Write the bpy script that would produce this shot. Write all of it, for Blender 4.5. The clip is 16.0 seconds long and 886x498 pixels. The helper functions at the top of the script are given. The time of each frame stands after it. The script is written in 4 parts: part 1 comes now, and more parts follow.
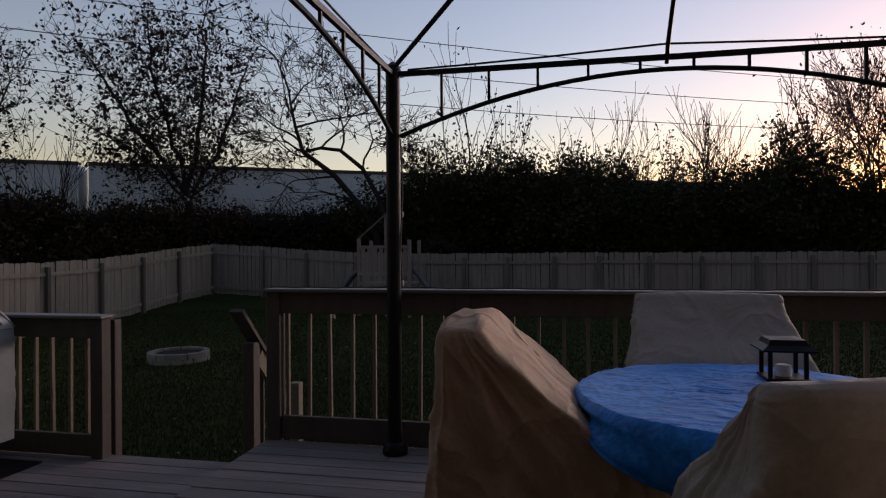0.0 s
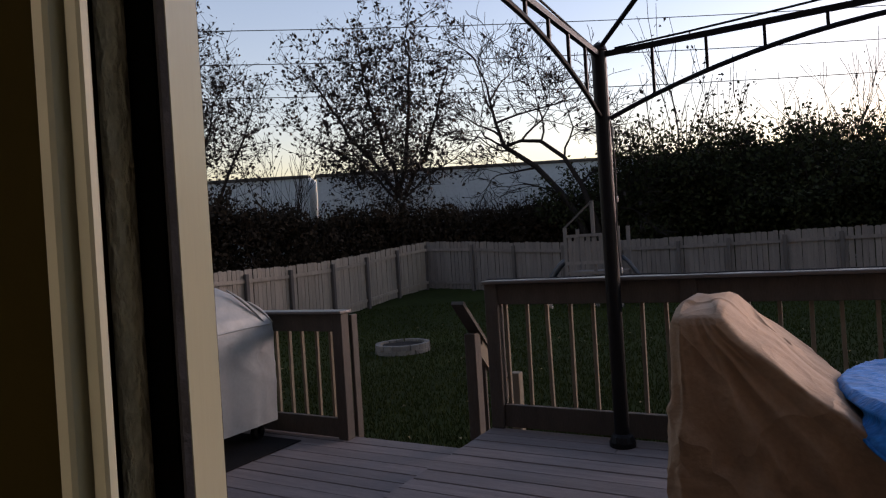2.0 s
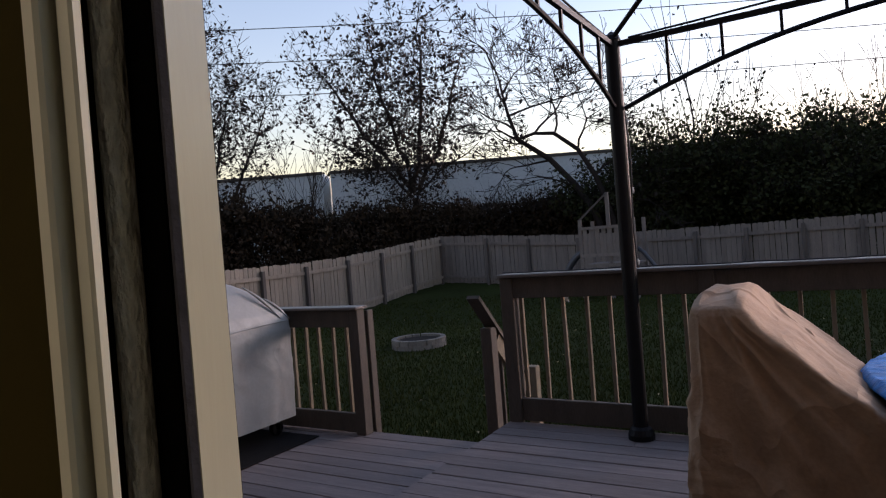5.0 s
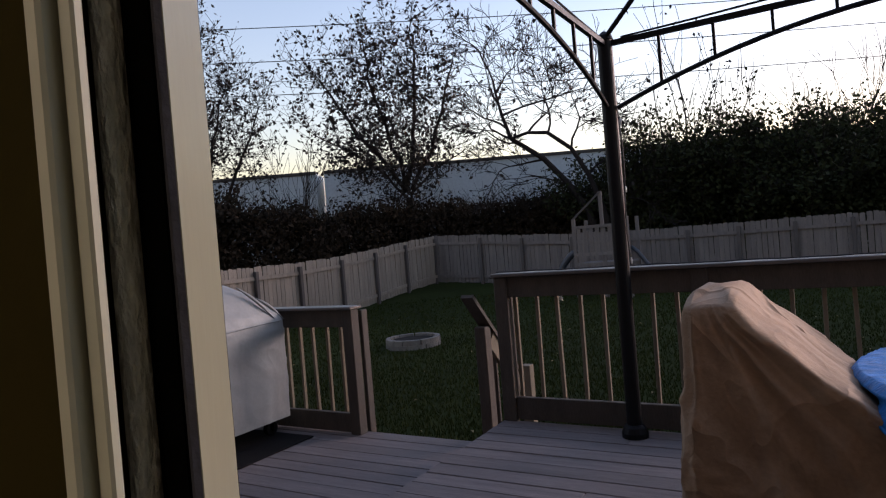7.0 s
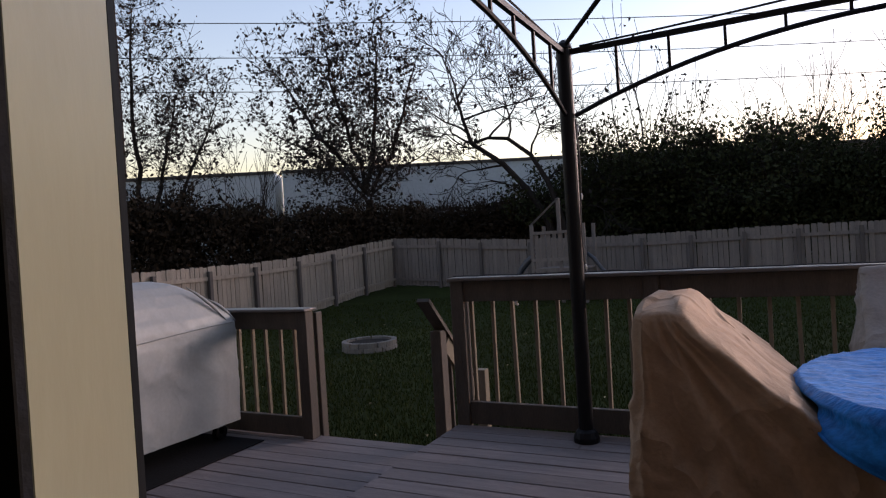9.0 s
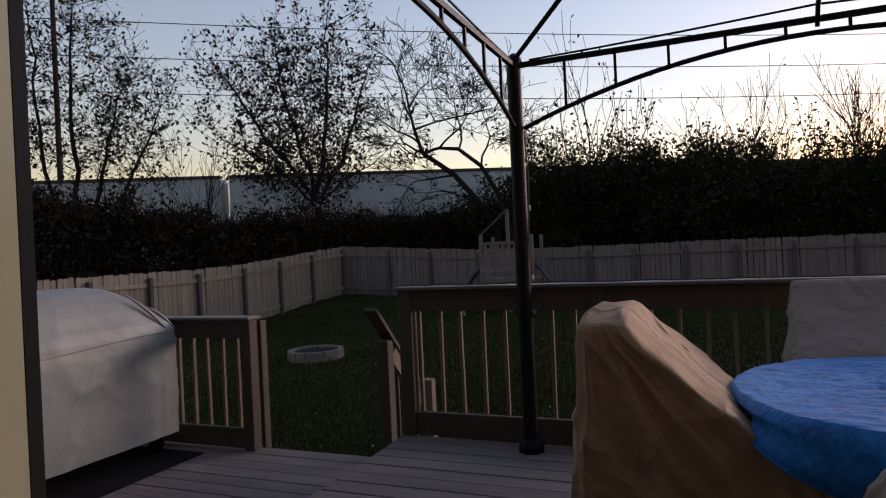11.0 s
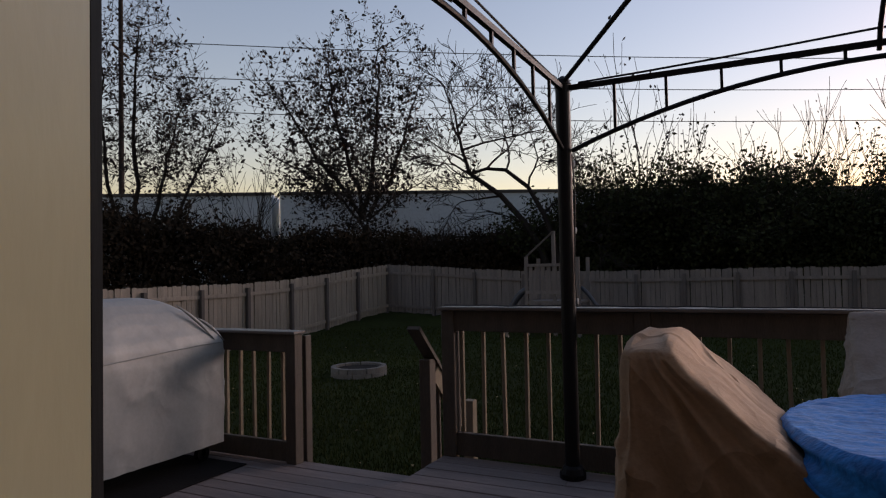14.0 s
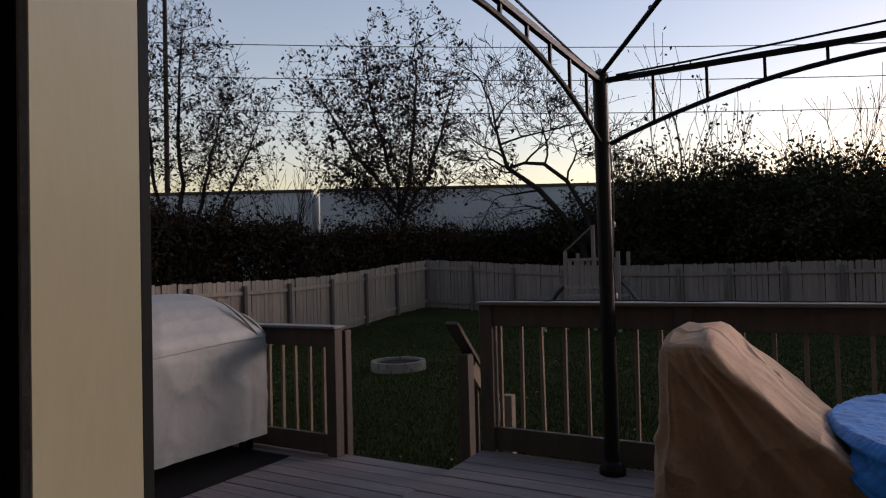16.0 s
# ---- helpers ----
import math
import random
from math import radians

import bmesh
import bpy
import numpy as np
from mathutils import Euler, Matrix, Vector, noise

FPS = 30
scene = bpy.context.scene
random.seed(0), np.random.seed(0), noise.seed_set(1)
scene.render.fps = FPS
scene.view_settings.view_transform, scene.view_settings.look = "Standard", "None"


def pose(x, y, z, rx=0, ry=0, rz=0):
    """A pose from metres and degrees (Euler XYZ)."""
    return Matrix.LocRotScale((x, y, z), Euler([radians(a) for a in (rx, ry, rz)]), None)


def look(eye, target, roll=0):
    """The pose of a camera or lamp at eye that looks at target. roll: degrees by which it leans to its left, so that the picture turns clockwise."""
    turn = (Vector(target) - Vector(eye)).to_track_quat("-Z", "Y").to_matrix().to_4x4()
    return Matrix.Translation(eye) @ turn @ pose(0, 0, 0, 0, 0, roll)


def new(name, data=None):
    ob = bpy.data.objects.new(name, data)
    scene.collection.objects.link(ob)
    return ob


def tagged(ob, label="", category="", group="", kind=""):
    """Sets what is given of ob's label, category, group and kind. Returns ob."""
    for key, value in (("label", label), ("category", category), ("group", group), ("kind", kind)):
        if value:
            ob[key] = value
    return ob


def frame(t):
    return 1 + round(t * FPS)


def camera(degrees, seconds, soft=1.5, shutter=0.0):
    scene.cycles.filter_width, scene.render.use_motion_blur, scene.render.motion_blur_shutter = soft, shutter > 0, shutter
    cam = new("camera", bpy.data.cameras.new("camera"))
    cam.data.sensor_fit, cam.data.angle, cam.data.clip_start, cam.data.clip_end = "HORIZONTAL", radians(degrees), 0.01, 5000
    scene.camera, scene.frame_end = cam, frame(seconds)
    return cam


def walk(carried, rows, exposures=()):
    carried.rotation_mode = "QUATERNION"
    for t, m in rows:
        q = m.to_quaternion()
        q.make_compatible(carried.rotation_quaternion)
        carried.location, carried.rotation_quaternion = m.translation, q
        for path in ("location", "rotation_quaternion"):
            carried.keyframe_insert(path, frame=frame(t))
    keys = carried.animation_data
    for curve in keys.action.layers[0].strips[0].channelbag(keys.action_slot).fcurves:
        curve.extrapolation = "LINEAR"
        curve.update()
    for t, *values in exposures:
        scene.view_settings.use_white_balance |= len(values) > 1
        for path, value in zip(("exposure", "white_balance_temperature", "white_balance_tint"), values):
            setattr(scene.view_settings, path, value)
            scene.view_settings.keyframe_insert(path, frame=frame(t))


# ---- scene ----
cam = camera(68.4, 16.0, 1.2)
PATH = [
    (0, (0.035, 0.065, 1.199), (-0.378, 2.022, 1.2), -0.4),
    (0.5, (0.014, 0.078, 1.199), (-0.517, 2.006, 1.248), -1.1),
    (1, (0.006, 0.061, 1.194), (-0.68, 1.94, 1.191), -1.6),
    (1.5, (-0.014, 0.06, 1.194), (-0.84, 1.882, 1.211), -1.6),
    (2, (-0.024, 0.062, 1.194), (-1.017, 1.798, 1.189), -3.6),
    (2.5, (-0.03, 0.069, 1.194), (-1.051, 1.789, 1.189), -3.7),
    (3, (-0.03, 0.07, 1.194), (-1.072, 1.777, 1.197), -4.5),
    (3.5, (-0.027, 0.07, 1.194), (-1.088, 1.765, 1.185), -4.2),
    (4, (-0.033, 0.073, 1.194), (-1.076, 1.779, 1.172), -4.3),
    (6.5, (-0.023, 0.063, 1.194), (-1.047, 1.781, 1.179), -4.6),
    (7, (-0.027, 0.066, 1.194), (-1.044, 1.789, 1.172), -4.7),
    (7.5, (-0.023, 0.065, 1.194), (-1.05, 1.781, 1.152), -5.0),
    (8, (-0.024, 0.071, 1.194), (-1.023, 1.804, 1.161), -5.0),
    (10.5, (-0.019, 0.094, 1.194), (-0.808, 1.932, 1.183), -2.1),
    (11, (-0.02, 0.098, 1.194), (-0.785, 1.946, 1.193), -2.7),
    (11.5, (-0.015, 0.112, 1.187), (-0.704, 1.987, 1.27), -1.3),
    (12, (-0.022, 0.101, 1.193), (-0.629, 2.005, 1.284), -1.9),
    (12.5, (-0.019, 0.1, 1.193), (-0.691, 1.982, 1.277), -1.7),
    (13, (-0.017, 0.104, 1.189), (-0.73, 1.97, 1.279), -1.6),
    (13.5, (-0.013, 0.09, 1.194), (-0.848, 1.904, 1.302), -2.4),
    (14, (-0.013, 0.089, 1.194), (-0.902, 1.88, 1.259), -1.2),
    (14.5, (-0.007, 0.081, 1.194), (-0.92, 1.851, 1.375), -0.0),
    (15, (-0.003, 0.081, 1.194), (-0.923, 1.856, 1.253), -1.3),
    (15.5, (-0.001, 0.081, 1.194), (-0.957, 1.836, 1.27), -1.5),
    (16, (0.0, 0.079, 1.194), (-0.993, 1.814, 1.247), -1.5),
]
KELVIN, TINT = 6450, 28
STOPS = [(0, 2.42), (1, 2.5), (2, 3.2), (3, 3.42), (8.2, 3.42), (10.3, 3.15), (11.2, 2.8), (12, 2.68), (13, 2.66), (14, 2.72), (15, 2.7), (16, 2.92)]
EXPOSURES = [(t, e, KELVIN if 2.5 < t < 9 else KELVIN + (250 if t < 2.5 else 450), TINT) for t, e in STOPS]
walk(cam, [(t, look(eye, target, roll)) for t, eye, target, roll in PATH], EXPOSURES)

# ---- world and light ----
SUN_YAW, SUN_UP = -37.0, 0.4
world = bpy.data.worlds.new("dusk_sky")
scene.world = world
world.use_nodes = True
wn = world.node_tree.nodes
sky = wn.new("ShaderNodeTexSky")
sky.sky_type = "NISHITA"
sky.sun_disc = False
sky.sun_elevation = radians(SUN_UP)
sky.sun_rotation = radians(-SUN_YAW)
sky.altitude, sky.air_density, sky.dust_density, sky.ozone_density = 200, 1.0, 1.2, 1.5
wn["Background"].inputs["Strength"].default_value = 0.15
world.node_tree.links.new(sky.outputs["Color"], wn["Background"].inputs["Color"])
sun = new("sun", bpy.data.lights.new("sun", "SUN"))
sun.data.energy, sun.data.angle, sun.data.color = 0.36, radians(25), (1.0, 0.89, 0.80)
sun.matrix_world = look((40 * math.sin(radians(-SUN_YAW)), 40 * math.cos(radians(-SUN_YAW)), 7.2), (0, 0, 0))


# ---- materials ----
def surface(name, colour, rough=0.7, fine=30.0, coarse=2.0, vary=0.25, bump=0.2, metal=0.0, piece=0.0, stretch=(1, 1, 1), tint=None, island=0.0, gloss=0.5, wrinkle=0.0):
    """A surface with grain and larger stains; piece: how far single pieces differ in brightness."""
    m = bpy.data.materials.new(name)
    m.use_nodes = True
    n, link = m.node_tree.nodes, m.node_tree.links.new
    shader = n["Principled BSDF"]
    shader.inputs["Roughness"].default_value = rough
    shader.inputs["Metallic"].default_value = metal
    shader.inputs["Specular IOR Level"].default_value = gloss
    where = n.new("ShaderNodeTexCoord")
    size = n.new("ShaderNodeMapping")
    size.inputs["Scale"].default_value = stretch
    link(where.outputs["Object"], size.inputs["Vector"])
    if piece:
        own = n.new("ShaderNodeObjectInfo")
        shift = n.new("ShaderNodeVectorMath")
        shift.operation = "SCALE"
        shift.inputs[0].default_value = (37, 91, 53)
        link(own.outputs["Random"], shift.inputs["Scale"])
        link(shift.outputs["Vector"], size.inputs["Location"])
    grain, stain = n.new("ShaderNodeTexNoise"), n.new("ShaderNodeTexNoise")
    for tex, scale, detail in ((grain, fine, 5), (stain, coarse, 4)):
        tex.inputs["Scale"].default_value, tex.inputs["Detail"].default_value = scale, detail
        link(size.outputs["Vector"], tex.inputs["Vector"])
    both = n.new("ShaderNodeMath")
    both.operation = "ADD"
    link(grain.outputs["Fac"], both.inputs[0])
    link(stain.outputs["Fac"], both.inputs[1])
    ramp = n.new("ShaderNodeMapRange")
    ramp.inputs["From Min"].default_value, ramp.inputs["From Max"].default_value = 0.6, 1.4
    link(both.outputs["Value"], ramp.inputs["Value"])
    mix = n.new("ShaderNodeMix")
    mix.data_type = "RGBA"
    dark = tuple(c * (1 - vary) for c in colour)
    light = tuple(min(1, c * (1 + vary)) for c in (tint or colour))
    mix.inputs["A"].default_value, mix.inputs["B"].default_value = (*dark, 1), (*light, 1)
    link(ramp.outputs["Result"], mix.inputs["Factor"])
    last = mix.outputs["Result"]
    if piece or island:
        hue = n.new("ShaderNodeHueSaturation")
        span = n.new("ShaderNodeMapRange")
        amount = piece or island
        span.inputs["To Min"].default_value, span.inputs["To Max"].default_value = 1 - amount, 1 + amount
        if piece:
            link(own.outputs["Random"], span.inputs["Value"])
        else:
            geo = n.new("ShaderNodeNewGeometry")
            link(geo.outputs["Random Per Island"], span.inputs["Value"])
        link(span.outputs["Result"], hue.inputs["Value"])
        link(last, hue.inputs["Color"])
        last = hue.outputs["Color"]
    link(last, shader.inputs["Base Color"])
    if bump:
        relief = n.new("ShaderNodeBump")
        relief.inputs["Strength"].default_value, relief.inputs["Distance"].default_value = bump, 0.01
        link(grain.outputs["Fac"], relief.inputs["Height"])
        link(relief.outputs["Normal"], shader.inputs["Normal"])
    if wrinkle:
        # sharp creases of slack cloth
        cloth, ridge, sharp, crease = n.new("ShaderNodeTexNoise"), n.new("ShaderNodeMath"), n.new("ShaderNodeMapRange"), n.new("ShaderNodeBump")
        cloth.inputs["Scale"].default_value, cloth.inputs["Detail"].default_value, cloth.inputs["Distortion"].default_value = 3.2, 1.5, 0.9
        link(where.outputs["Object"], cloth.inputs["Vector"])
        ridge.operation = "SUBTRACT"
        ridge.inputs[1].default_value = 0.5
        bend = n.new("ShaderNodeMath")
        bend.operation = "ABSOLUTE"
        link(cloth.outputs["Fac"], ridge.inputs[0])
        link(ridge.outputs["Value"], bend.inputs[0])
        sharp.inputs["From Max"].default_value = 0.16
        sharp.inputs["To Min"].default_value, sharp.inputs["To Max"].default_value = 1.0, 0.0
        link(bend.outputs["Value"], sharp.inputs["Value"])
        crease.inputs["Strength"].default_value, crease.inputs["Distance"].default_value = wrinkle, 0.03
        link(sharp.outputs["Result"], crease.inputs["Height"])
        link(relief.outputs["Normal"], crease.inputs["Normal"])
        link(crease.outputs["Normal"], shader.inputs["Normal"])
    return m


DECK = surface("weathered_deck_wood", (0.172, 0.143, 0.136), 0.75, 24, 2.5, 0.35, 0.35, piece=0.14, stretch=(0.6, 9, 9))
RAIL = surface("aged_brown_wood", (0.064, 0.051, 0.039), 0.75, 26, 3, 0.35, 0.3, piece=0.1, stretch=(5, 5, 1))
CAPWOOD = surface("grey_cap_wood", (0.125, 0.108, 0.097), 0.34, 26, 3, 0.3, 0.3, stretch=(0.7, 8, 8))
# Brown wood; the glow on its lit side is painted as a pale colour.
LIT_BALUSTER = surface("side_lit_baluster_wood", (0.185, 0.152, 0.108), 0.75, 26, 3, 0.25, 0.2, piece=0.1, stretch=(6, 6, 1), gloss=0.2)
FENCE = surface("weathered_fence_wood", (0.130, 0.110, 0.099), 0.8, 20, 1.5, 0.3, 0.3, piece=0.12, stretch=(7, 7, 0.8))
# Same wood as FENCE; evening light on the side run is in the colour.
FENCE_LIT = surface("lit_fence_wood", (0.225, 0.188, 0.152), 0.8, 20, 1.5, 0.3, 0.3, piece=0.12, stretch=(7, 7, 0.8))
FENCE_POST = surface("fence_post_wood", (0.065, 0.054, 0.049), 0.8, 20, 1.5, 0.3, 0.3, piece=0.1, stretch=(7, 7, 0.8))
STEEL = surface("black_painted_steel", (0.008, 0.008, 0.009), 0.45, 60, 5, 0.3, 0.05, gloss=0.16)
TAN = surface("tan_cover_fabric", (0.355, 0.232, 0.142), 0.8, 70, 3, 0.16, 0.25, wrinkle=0.6)
PALE = surface("pale_cover_fabric", (0.29, 0.243, 0.205), 0.8, 70, 3, 0.16, 0.25, wrinkle=0.5)
GREYCOVER = surface("light_grey_vinyl_cover", (0.225, 0.242, 0.242), 0.5, 40, 2, 0.10, 0.05, wrinkle=0.07)
TARP = surface("blue_woven_tarp", (0.005, 0.125, 0.46), 0.40, 26, 7, 0.22, 0.4, gloss=0.2, stretch=(1.2, 4, 2), tint=(0.010, 0.25, 0.70))
LAWN = surface("lawn_soil", (0.018, 0.025, 0.005), 0.95, 9, 0.5, 0.45, 0.5, gloss=0.08)
BLADE = surface("grass_blade", (0.025, 0.032, 0.007), 0.8, 3, 0.4, 0.3, 0, island=0.14, gloss=0.08)
FALLEN = surface("fallen_leaf", (0.24, 0.19, 0.11), 0.8, 9, 2, 0.3, 0, island=0.4, gloss=0.08)
STONE = surface("concrete_block", (0.12, 0.11, 0.098), 0.85, 30, 4, 0.25, 0.4, piece=0.15)
ASH = surface("charred_soil", (0.02, 0.018, 0.016), 0.95, 20, 3, 0.4, 0.4, gloss=0.08)
BARK = surface("dark_bark", (0.021, 0.018, 0.017), 0.9, 20, 2, 0.35, 0.4, stretch=(4, 4, 1), gloss=0.08)
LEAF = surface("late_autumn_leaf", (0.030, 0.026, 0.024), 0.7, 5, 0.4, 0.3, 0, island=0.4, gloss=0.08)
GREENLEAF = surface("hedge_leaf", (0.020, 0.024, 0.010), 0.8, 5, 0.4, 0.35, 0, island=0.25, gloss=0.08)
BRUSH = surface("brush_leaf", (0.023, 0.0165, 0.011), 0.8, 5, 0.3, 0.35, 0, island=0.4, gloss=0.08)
WAGON = surface("pale_container_paint", (0.40, 0.46, 0.50), 0.6, 8, 0.4, 0.16, 0.05)
WAGON_DARK = surface("dark_container_paint", (0.10, 0.075, 0.065), 0.6, 8, 0.4, 0.2, 0.05)
UNDER = surface("sooty_steel", (0.03, 0.028, 0.026), 0.6, 15, 2, 0.3, 0.1)
VINYL = surface("cream_vinyl_frame", (0.200, 0.200, 0.130), 0.5, 60, 3, 0.06, 0.04)
# Frame vinyl made paler: room light on the casing is in the colour.
BEAD = surface("room_lit_vinyl", (0.31, 0.33, 0.245), 0.5, 60, 3, 0.06, 0.04)
RUBBER = surface("black_rubber", (0.006, 0.006, 0.006), 0.8, 50, 5, 0.3, 0.1, gloss=0.06)
BRUSHSEAL = surface("grey_brush_seal", (0.46, 0.49, 0.43), 0.95, 500, 60, 0.45, 0.6, stretch=(1, 1, 0.4), gloss=0.1)
# Shade on the narrow edge of the stile, painted as blue-grey.
EDGE_SHADE = surface("edge_shade_grey", (0.085, 0.09, 0.105), 0.95, 90, 12, 0.3, 0.3, gloss=0.05)
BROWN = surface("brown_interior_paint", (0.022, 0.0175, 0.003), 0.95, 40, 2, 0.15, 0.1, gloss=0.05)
PLASTER = surface("interior_plaster", (0.55, 0.50, 0.42), 0.9, 40, 2, 0.1, 0.1)
CARPET = surface("interior_carpet", (0.18, 0.15, 0.12), 0.95, 80, 3, 0.25, 0.4)
# Unseen wall; dark colour chosen to cut light bounced onto the deck.
SIDING = surface("low_bounce_siding", (0.085, 0.075, 0.065), 0.6, 30, 1, 0.1, 0.1)
MAT = surface("black_grill_mat", (0.012, 0.011, 0.011), 0.95, 60, 4, 0.3, 0.3, gloss=0.1)
WIRE = surface("dark_cable", (0.02, 0.02, 0.022), 0.6, 40, 4, 0.2, 0)
BULB = surface("clear_bulb_glass", (0.75, 0.75, 0.72), 0.12, 20, 4, 0.05, 0)
CANDLE = surface("white_wax", (0.75, 0.74, 0.70), 0.5, 20, 4, 0.06, 0)
GRAVEL = surface("track_ballast", (0.14, 0.13, 0.12), 0.95, 6, 0.6, 0.4, 0.6, gloss=0.08)
PLASTIC = surface("dark_slide_plastic", (0.03, 0.035, 0.045), 0.4, 20, 3, 0.2, 0)


# ---- mesh helpers ----
class Shape:
    """Vertices and faces gathered before they become one mesh."""

    def __init__(self):
        self.v, self.f = [], []

    def add(self, verts, faces):
        k = len(self.v)
        self.v += [tuple(p) for p in verts]
        self.f += [tuple(i + k for i in f) for f in faces]
        return self

    def box(self, a, b, bevel=0.0):
        """A box between two corners, its edges along z and along the longest side chamfered."""
        (x0, y0, z0), (x1, y1, z1) = a, b
        if not bevel:
            v = [(x, y, z) for z in (z0, z1) for y in (y0, y1) for x in (x0, x1)]
            return self.add(v, [(0, 2, 3, 1), (4, 5, 7, 6), (0, 1, 5, 4), (2, 6, 7, 3), (0, 4, 6, 2), (1, 3, 7, 5)])
        c = bevel
        ring = [(x0 + c, y0), (x1 - c, y0), (x1, y0 + c), (x1, y1 - c), (x1 - c, y1), (x0 + c, y1), (x0, y1 - c), (x0, y0 + c)]
        mx, my = (x0 + x1) / 2, (y0 + y1) / 2
        rows = []
        for z, s in ((z0, c), (z0 + c, 0), (z1 - c, 0), (z1, c)):
            rows.append([(x - math.copysign(s, x - mx) * 0.7, y - math.copysign(s, y - my) * 0.7, z) for x, y in ring])
        return self.rings(rows)

    def rings(self, rows, caps=True):
        n, k = len(rows[0]), len(self.v)
        for row in rows:
            self.v += [tuple(p) for p in row]
        for r in range(len(rows) - 1):
            for i in range(n):
                j = (i + 1) % n
                self.f.append((k + r * n + i, k + r * n + j, k + (r + 1) * n + j, k + (r + 1) * n + i))
        if caps:
            self.f.append(tuple(k + i for i in reversed(range(n))))
            self.f.append(tuple(k + (len(rows) - 1) * n + i for i in range(n)))
        return self

    def tube(self, points, radii, sides=8):
        points = [Vector(p) for p in points]
        if not isinstance(radii, (list, tuple)):
            radii = [radii] * len(points)
        rows, up = [], None
        for i, p in enumerate(points):
            way = (points[min(i + 1, len(points) - 1)] - points[max(i - 1, 0)]).normalized()
            side = way.cross(Vector((0, 0, 1)) if abs(way.z) < 0.9 else Vector((0, 1, 0))).normalized() if up is None else (up - way * up.dot(way)).normalized()
            up = side
            other = way.cross(side)
            rows.append([p + radii[i] * (math.cos(2 * math.pi * k / sides) * side + math.sin(2 * math.pi * k / sides) * other) for k in range(sides)])
        return self.rings(rows)

    def bar(self, a, b, w, h):
        """A straight rectangular bar from a to b, w across and h high."""
        a, b = Vector(a), Vector(b)
        way = (b - a).normalized()
        side = way.cross(Vector((0, 0, 1)) if abs(way.z) < 0.95 else Vector((0, 1, 0))).normalized()
        up = side.cross(way)
        return self.rings([[p + side * w / 2 * i + up * h / 2 * j for i, j in ((-1, -1), (1, -1), (1, 1), (-1, 1))] for p in (a, b)])

    def mesh(self, name, material, smooth=False):
        me = bpy.data.meshes.new(name)
        me.from_pydata(self.v, [], self.f)
        me.materials.append(material)
        if smooth:
            me.polygons.foreach_set("use_smooth", [True] * len(me.polygons))
        me.update()
        return me


def part(name, shape, material, parent, label="", smooth=False):
    ob = new(name, shape.mesh(name, material, smooth) if isinstance(shape, Shape) else shape)
    ob.parent = parent
    return tagged(ob, label)


def thing(name, label, category, group="", kind="", shape=None, material=None, smooth=False):
    ob = new(name, shape.mesh(name, material, smooth) if shape else None)
    return tagged(ob, label, category, group, kind)


def soft_noise(x, y, z=0.0):
    return noise.noise(Vector((x, y, z)))


# ---- ground ----
def land(x, y):
    """Height of the lawn."""
    corner = 0.40 * math.exp(-((x + 13.3) ** 2 + (y - 22) ** 2) / 18)
    back = 0.14 * min(1, max(0, (y - 15) / 7)) * (1 if y < 26 else max(0, 1 - (y - 26) / 4))
    return -0.95 + corner + back + 0.03 * soft_noise(x * 0.25, y * 0.25)


def build_ground():
    xs = sorted({-1500, -700, -300, -150, -90, -60} | set(range(-45, 31)) | {40, 60, 90, 150, 300, 700, 1500})
    ys = sorted({-1500, -600, -200, -80, -30, -12, -6} | set(range(-3, 56)) | {65, 80, 110, 170, 300, 600, 1500})
    s = Shape()
    s.add([(x, y, land(x, y)) for y in ys for x in xs], [(j * len(xs) + i, j * len(xs) + i + 1, (j + 1) * len(xs) + i + 1, (j + 1) * len(xs) + i) for j in range(len(ys) - 1) for i in range(len(xs) - 1)])
    thing("ground", "dark green lawn of a fenced back yard at dusk", "ground", kind="structure", shape=s, material=LAWN, smooth=True)
    rng = random.Random(3)
    g = Shape()
    for _ in range(120000):
        d = 5.0 * (22 / 5.0) ** rng.random()
        a = radians(rng.uniform(-30, 60))
        x, y = -d * math.sin(a), d * math.cos(a)
        if not (-13.1 < x < 9 and 4.3 < y < 21.8) or (x + 7.7) ** 2 + (y - 11.5) ** 2 < 0.4:
            continue
        z, t, h = land(x, y), rng.uniform(0, 6.28), rng.uniform(0.03, 0.075)
        w = 0.004 + 0.0009 * d
        lx, ly = rng.uniform(-0.03, 0.03), rng.uniform(-0.03, 0.03)
        g.add([(x - w * math.cos(t), y - w * math.sin(t), z - 0.01), (x + w * math.cos(t), y + w * math.sin(t), z - 0.01), (x + lx, y + ly, z + h)], [(0, 1, 2)])
    thing("grass", "short green lawn grass", "grass", kind="stuff", shape=g, material=BLADE)
    f = Shape()
    for _ in range(190):
        d = 5.0 * (20 / 5.0) ** rng.random()
        a = radians(rng.uniform(-25, 55))
        x, y = -d * math.sin(a), d * math.cos(a)
        if not (-13 < x < 9 and 4.4 < y < 21.5):
            continue
        z, t, r = land(x, y) + 0.05, rng.uniform(0, 6.28), rng.uniform(0.018, 0.035)
        c, q = math.cos(t) * r, math.sin(t) * r
        f.add([(x + c, y + q, z), (x - q * 0.6, y + c * 0.6, z + 0.015), (x - c, y - q, z + 0.005), (x + q * 0.6, y - c * 0.6, z + 0.02)], [(0, 1, 2, 3)])
    thing("fallen_leaves", "dry fallen leaves scattered on the lawn", "leaves", kind="stuff", shape=f, material=FALLEN)


build_ground()


